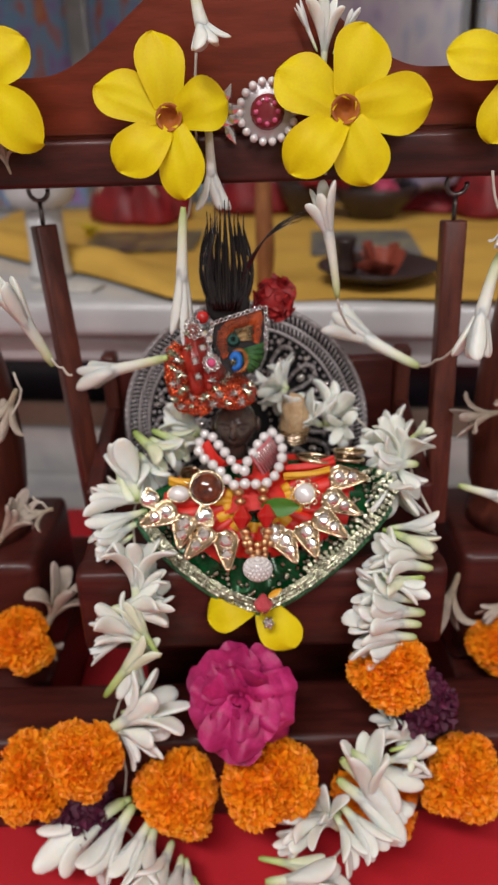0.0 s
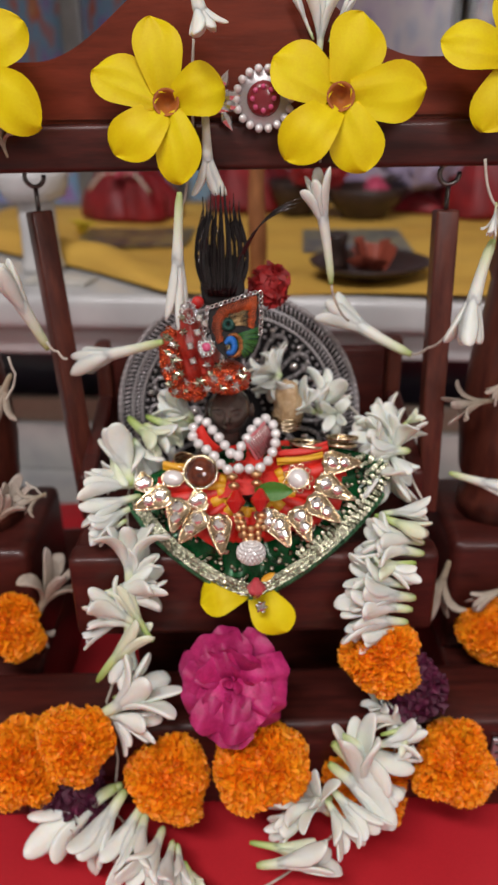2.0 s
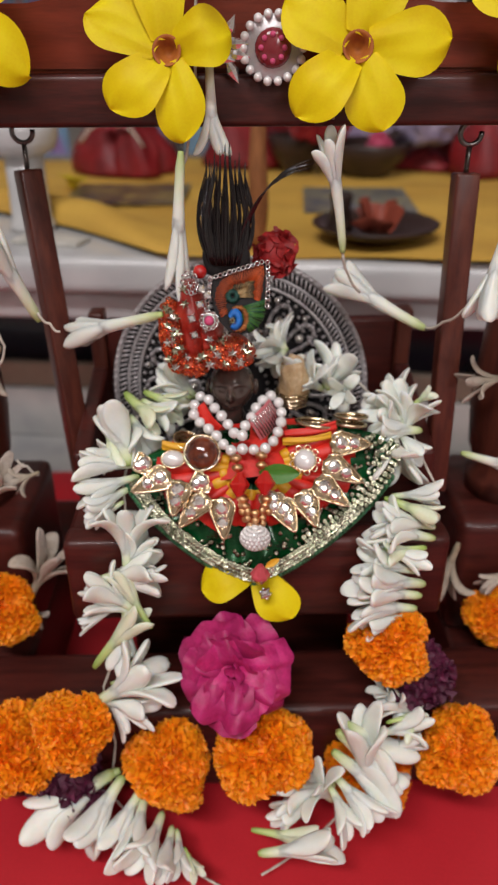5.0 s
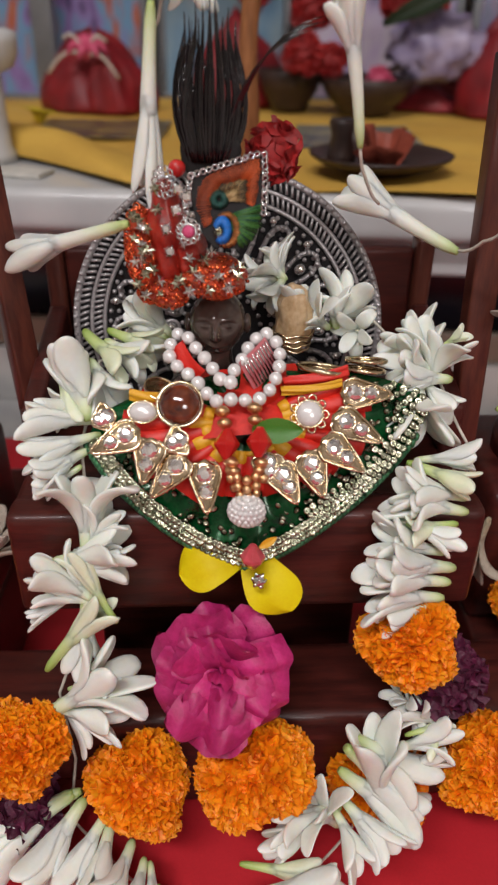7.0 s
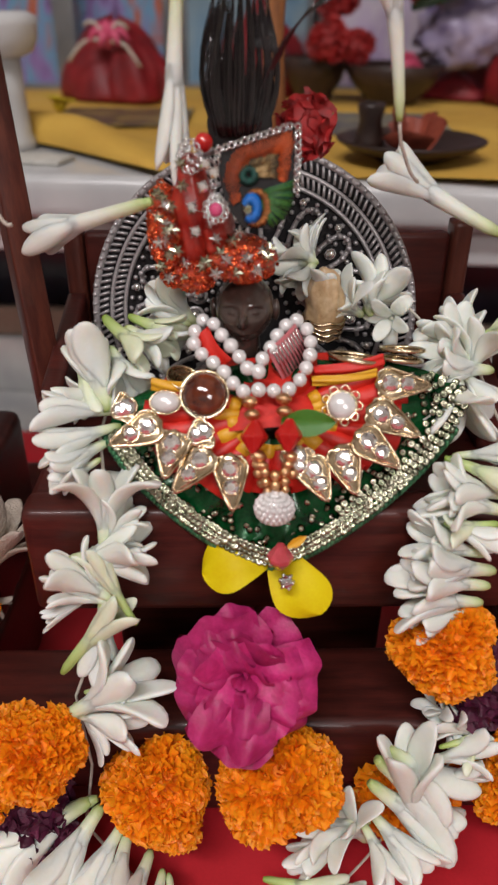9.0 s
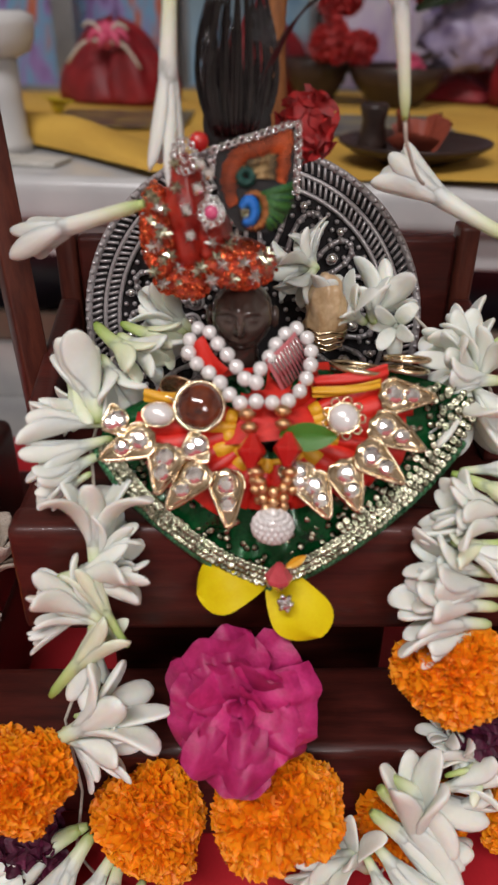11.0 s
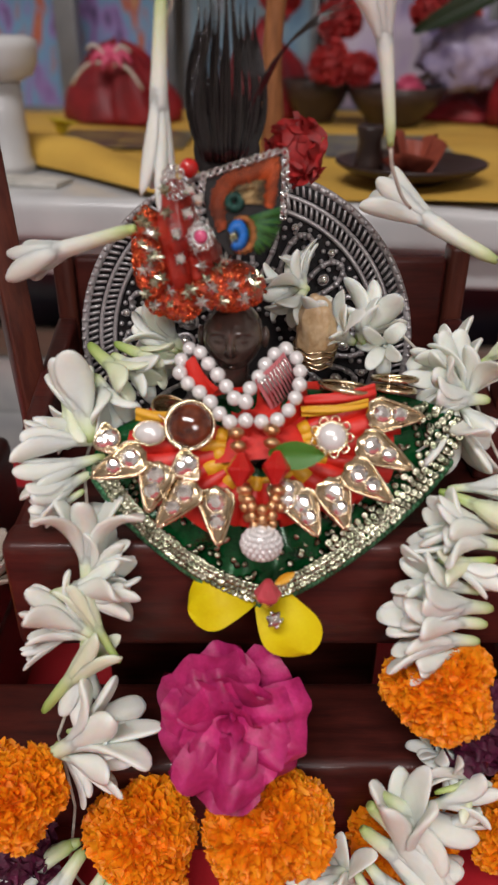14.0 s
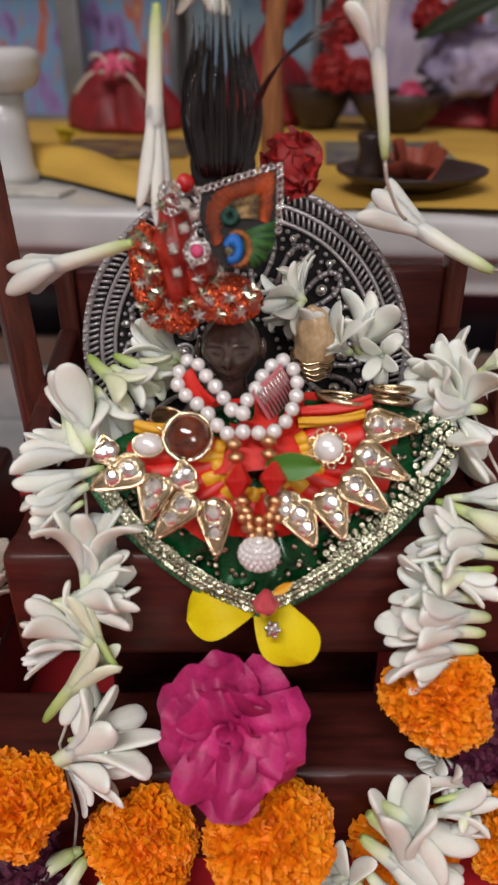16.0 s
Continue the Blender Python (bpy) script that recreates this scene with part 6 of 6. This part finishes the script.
for k, (x, y, r) in enumerate(((-1.40, 0.55, 2.0), (-1.62, 0.16, 2.8), (-1.62, -0.28, 3.4), (-1.32, -0.66, 4.2), (-1.18, 0.10, 3.1), (-1.15, -0.2, 3.3))):
    bm = bmesh.new()
    turned([(0.0, -0.42), (0.15, -0.15), (0.20, 0.0), (0.15, 0.15), (0.0, 0.42)], 8, bm, Matrix.Translation((x, y, 0.1)) @ pose(0, 0, 0, 0, 90, 0) @ pose(0, 0, 0, math.degrees(r), 0, 0))
    part("marquise_stone", bm, CRYSTAL, brooch, "clear marquise stone", smooth=False)


# ---- things on the shrine ledge ----
def column(x, y, r):
    root = thing("marble_column", "short white marble column with a moulded cap on the ledge", "column", m=pose(x, y, 0.2005))
    part("shaft", turned([(r * 1.15, 0.0), (r * 1.15, 0.006), (r, 0.010), (r * 0.94, 0.035), (r * 0.94, 0.058)], 28), MARBLE, root)
    part("cap", turned([(r * 0.9, 0.058), (r * 1.5, 0.062), (r * 1.75, 0.070), (r * 1.8, 0.078), (r * 1.8, 0.083), (r * 1.4, 0.086), (0.0, 0.086)], 28), MARBLE, root)
    return root


column(-0.2015, 0.322, 0.0165)

for x, y, w, d, turn, material, label in ((-0.150, 0.447, 0.115, 0.105, 4, CARD_BLUE, "dark blue printed card with gilt pattern lying on the cloth"),
                                          (0.072, 0.435, 0.100, 0.120, 2, CARD_GREY, "grey-blue printed card lying on the cloth")):
    single("prayer_card", boxed(-w / 2, w / 2, -d / 2, d / 2, 0, 0.0012, bevel=0.0004), material, label, "card", "cards on the ledge", pose(x, y, 0.2068, 0, 0, turn), smooth=False)
single("paper_slip", boxed(-0.028, 0.028, -0.012, 0.012, 0, 0.003, bevel=0.0005), PAPER, "small folded printed paper on the marble ledge", "paper", m=pose(-0.172, 0.278, 0.2005, 0, 0, -9), smooth=False)

saucer = thing("clay_saucer", "dark glazed clay saucer on the yellow cloth", "saucer", m=pose(0.080, 0.288, 0.2062))
part("dish", turned([(0.0, 0.0), (0.022, 0.0), (0.026, 0.002), (0.040, 0.006), (0.0475, 0.0105), (0.048, 0.012), (0.0465, 0.0125), (0.038, 0.009), (0.024, 0.0055), (0.0, 0.005)], 40), DARK_CLAY, saucer)

cup = thing("terracotta_petals", "curled terracotta-red dried flower standing in the saucer", "dried flower", m=pose(0.082, 0.287, 0.2118))
for a, r, h in ((0.2, 0.012, 0.022), (1.6, 0.017, 0.017), (2.9, 0.012, 0.024), (4.4, 0.017, 0.013)):
    bm = bmesh.new()
    sheet(bm, lambda u, v: Matrix.Rotation(a, 3, "Z") @ Vector((0.004 + (r - 0.004) * u ** 0.6 + 0.003 * math.sin(5 * v), 0.015 * v * (0.6 + 0.5 * u), h * u - 0.004 * v * v * u)), 8, 8, 0.0012)
    part("petal", bm, TERRACOTTA, cup)
single("incense_holder", turned([(0.0, 0.0), (0.010, 0.0), (0.009, 0.004), (0.007, 0.016), (0.009, 0.024), (0.008, 0.026), (0.0, 0.024)], 18), DARK_CLAY, "small dark clay incense holder in the saucer", "incense holder", m=pose(0.0535, 0.289, 0.2125))

# carved sandalwood stick
bm = bmesh.new()
tube(bm, [(0.001 * math.sin(9 * t), 0, 0.135 * t) for t in (k / 14 for k in range(15))], lambda t: 0.0056 + 0.0012 * math.sin(7 * t) + 0.0016 * t, 10)
single("sandalwood_stick", bm, SANDAL, "rough orange-brown sandalwood stick standing on the ledge", "stick", m=pose(-0.0085, 0.262, 0.205, 0, 1.5, 0))


def drape(x, y, r, h, seed, material, label, squash=0.8):
    """A gathered cloth heap with folds, narrowing to a knot."""
    rng = random.Random(seed)
    bm = bmesh.new()
    n = 36
    rings = []
    for i in range(13):
        t = i / 12
        rr = r * (1 - t ** 2.4) ** 0.62 * (1 - 0.18 * t) + 0.003
        rings.append([bm.verts.new(((rr * (1 + 0.09 * math.sin(3 * a + seed + 3 * t) + 0.07 * math.sin(5 * a + 2 * seed - 4 * t) + 0.04 * math.sin(11 * a + seed + 6 * t))) * math.cos(a), squash * rr * (1 + 0.12 * math.sin(4 * a + seed + 3 * t)) * math.sin(a), h * (t + 0.10 * math.sin(2 * a + seed) * t) + 0.003 * math.sin(5 * a + seed + 5 * t) * (t > 0))) for a in (2 * math.pi * k / n for k in range(n))])
    for p, q in zip(rings, rings[1:]):
        for k in range(n):
            bm.faces.new((p[k], p[(k + 1) % n], q[(k + 1) % n], q[k]))
    bm.faces.new(rings[0][::-1]), bm.faces.new(rings[-1])
    return single("draped_cloth", bm, material, label, "cloth", "draped cloths", pose(x, y, 0.2068))


drape(-0.190, 0.600, 0.056, 0.066, 2, RED_DRAPE, "crimson cloth draped in folds over a small shrine figure")
drape(-0.168, 0.565, 0.026, 0.058, 5, RED_DRAPE, "crimson cloth gathered in folds")
bow = thing("ribbon_bow", "pale pink ribbon bow tied on the red cloth", "ribbon", m=pose(-0.185, 0.548, 0.258))
for k in range(7):
    a = 2 * math.pi * k / 7
    bm = bmesh.new()
    tube(bm, [(0.010 * math.cos(a) * t * 2, 0.010 * math.sin(a) * t, 0.012 * math.sin(3 * t) + 0.004 * math.sin(a)) for t in (j / 6 for j in range(7))], lambda t: 0.0042 * math.sin(0.3 + 2.5 * t), 6)
    part("loop", bm, PINK_DRAPE, bow)
for k, (dx, dz) in enumerate(((-0.040, -0.016), (0.030, -0.020), (-0.022, 0.014), (0.020, 0.012))):
    bm = bmesh.new()
    tube(bm, [(dx * t, -0.004 * math.sin(3 * t), dz * t + 0.010 * math.sin(math.pi * t)) for t in (j / 8 for j in range(9))], 0.0016, 6)
    part("cord", bm, STRING, bow, "loose cream cord")
drape(0.165, 0.66, 0.055, 0.030, 7, RED_DRAPE, "dark red cloth heaped at the back of the ledge")
drape(0.225, 0.60, 0.040, 0.085, 9, RED_DRAPE, "dark red cloth hanging beside the pictures")
drape(-0.05, 0.66, 0.050, 0.085, 11, RED_DRAPE, "deep red gathered cloth behind the plume")

bm = bmesh.new()
for k in range(5):
    a = 2 * math.pi * k / 5 + 0.4
    sheet(bm, lambda u, v: Matrix.Rotation(a, 3, "Z") @ Vector((0.017 * u, 0.008 * v * math.sin(math.pi * (0.15 + 0.8 * u)), 0.006 + 0.006 * math.sin(2 * u))), 5, 4, 0.001)
ball(bm, (0, 0, 0.006), 0.006, 10, 7)
single("yellow_bud", bm, YELLOW_BUD, "small crumpled yellow flower on the ledge", "flower", m=pose(-0.214, 0.470, 0.2068, 0, 12, 30))


def bowl(x, y, r, h, label):
    root = thing("clay_bowl", label, "bowl", "dark bowls on the ledge", pose(x, y, 0.2068))
    part("vessel", turned([(0.0, 0.0), (r * 0.5, 0.0), (r * 0.55, h * 0.15), (r * 0.8, h * 0.5), (r, h), (r * 0.97, h * 1.02), (r * 0.75, h * 0.6), (r * 0.45, h * 0.25), (0.0, h * 0.2)], 32), DARK_CLAY, root)
    return root


bowl(0.088, 0.590, 0.050, 0.034, "dark clay bowl holding flowers on the yellow cloth")
bowl(0.010, 0.610, 0.036, 0.038, "small dark clay pot beside the bowl")
for x, y, z, r, lab in ((0.100, 0.585, 0.240, 0.013, "bright pink flower in the dark bowl"),):
    bloom("pink_flower", PINKS, (x, y, z), (0.1, -1, 0.8), r, 0.3, lab, "flower")
for x, y, z, r in ((0.024, 0.56, 0.262, 0.020), (0.050, 0.60, 0.255, 0.018), (0.030, 0.63, 0.300, 0.022), (0.145, 0.63, 0.30, 0.024), (0.115, 0.62, 0.305, 0.018), (-0.030, 0.64, 0.318, 0.022)):
    bloom("red_flower", REDS, (x, y, z), (0.1, -1, 0.5), r, x * 50, "dark red flower in the offerings heaped behind", "flower", "red offering flowers")
leaf_between("bowl_spoon", "dark slender ladle leaning on the bowl", "ladle", (0.085, 0.58, 0.236), (0.150, 0.60, 0.262), 0.05, DARK_CLAY, 0.02)
bm = bmesh.new()
bmesh.ops.create_icosphere(bm, subdivisions=4, radius=1.0)
for v in bm.verts:
    d = noise.noise(v.co * 2.2) * 0.35 + noise.noise(v.co * 5) * 0.15
    v.co = Vector((0.044 * v.co.x, 0.020 * v.co.y, 0.030 * v.co.z)) * (1 + d)
single("foil_packet", bm, FOIL, "crumpled lilac cellophane packet on the ledge", "packet", m=pose(0.155, 0.60, 0.268))
for a, b, wd in (((0.10, 0.585, 0.285), (0.19, 0.56, 0.325), 0.10), ((0.12, 0.59, 0.29), (0.17, 0.575, 0.335), 0.14)):
    leaf_between("dark_leaf", "long dark green leaf above the offerings", "leaf", a, b, wd, DARK_LEAF)


def picture(x0, x1, z0, z1, y, material, label, lean=6):
    w, h = x1 - x0, z1 - z0
    root = thing("framed_picture", label, "picture", "framed pictures", pose((x0 + x1) / 2, y, z0, -lean))
    part("print", boxed(-w / 2 + 0.008, w / 2 - 0.008, -0.002, 0.002, 0.008, h - 0.008), material, root, smooth=False)
    for a, b, c, d in ((-w / 2, w / 2, 0, 0.0085), (-w / 2, w / 2, h - 0.0085, h), (-w / 2, -w / 2 + 0.0085, 0.0086, h - 0.0086), (w / 2 - 0.0085, w / 2, 0.0086, h - 0.0086)):
        part("frame_bar", boxed(a, b, -0.006, 0.006, c, d, bevel=0.0015), GREY_METAL, root)
    return root


picture(-0.42, -0.155, 0.2005, 0.56, 0.70, PRINT_LEFT, "framed glossy devotional print in dark blue and purple")
picture(-0.15, 0.005, 0.2005, 0.44, 0.735, PRINT_BLUE, "framed pale blue devotional print")
picture(0.01, 0.20, 0.2005, 0.58, 0.725, PRINT_LILAC, "framed lilac and white devotional print")
picture(0.205, 0.46, 0.2005, 0.56, 0.70, PRINT_DARK, "framed dark blue and red devotional print")
for x in (-0.262, 0.262):
    slab("trim", "grey metal upright of the shrine", GREY_METAL, x - 0.012, x + 0.012, 0.655, 0.675, 0.2005, 0.75, bevel=0.003)
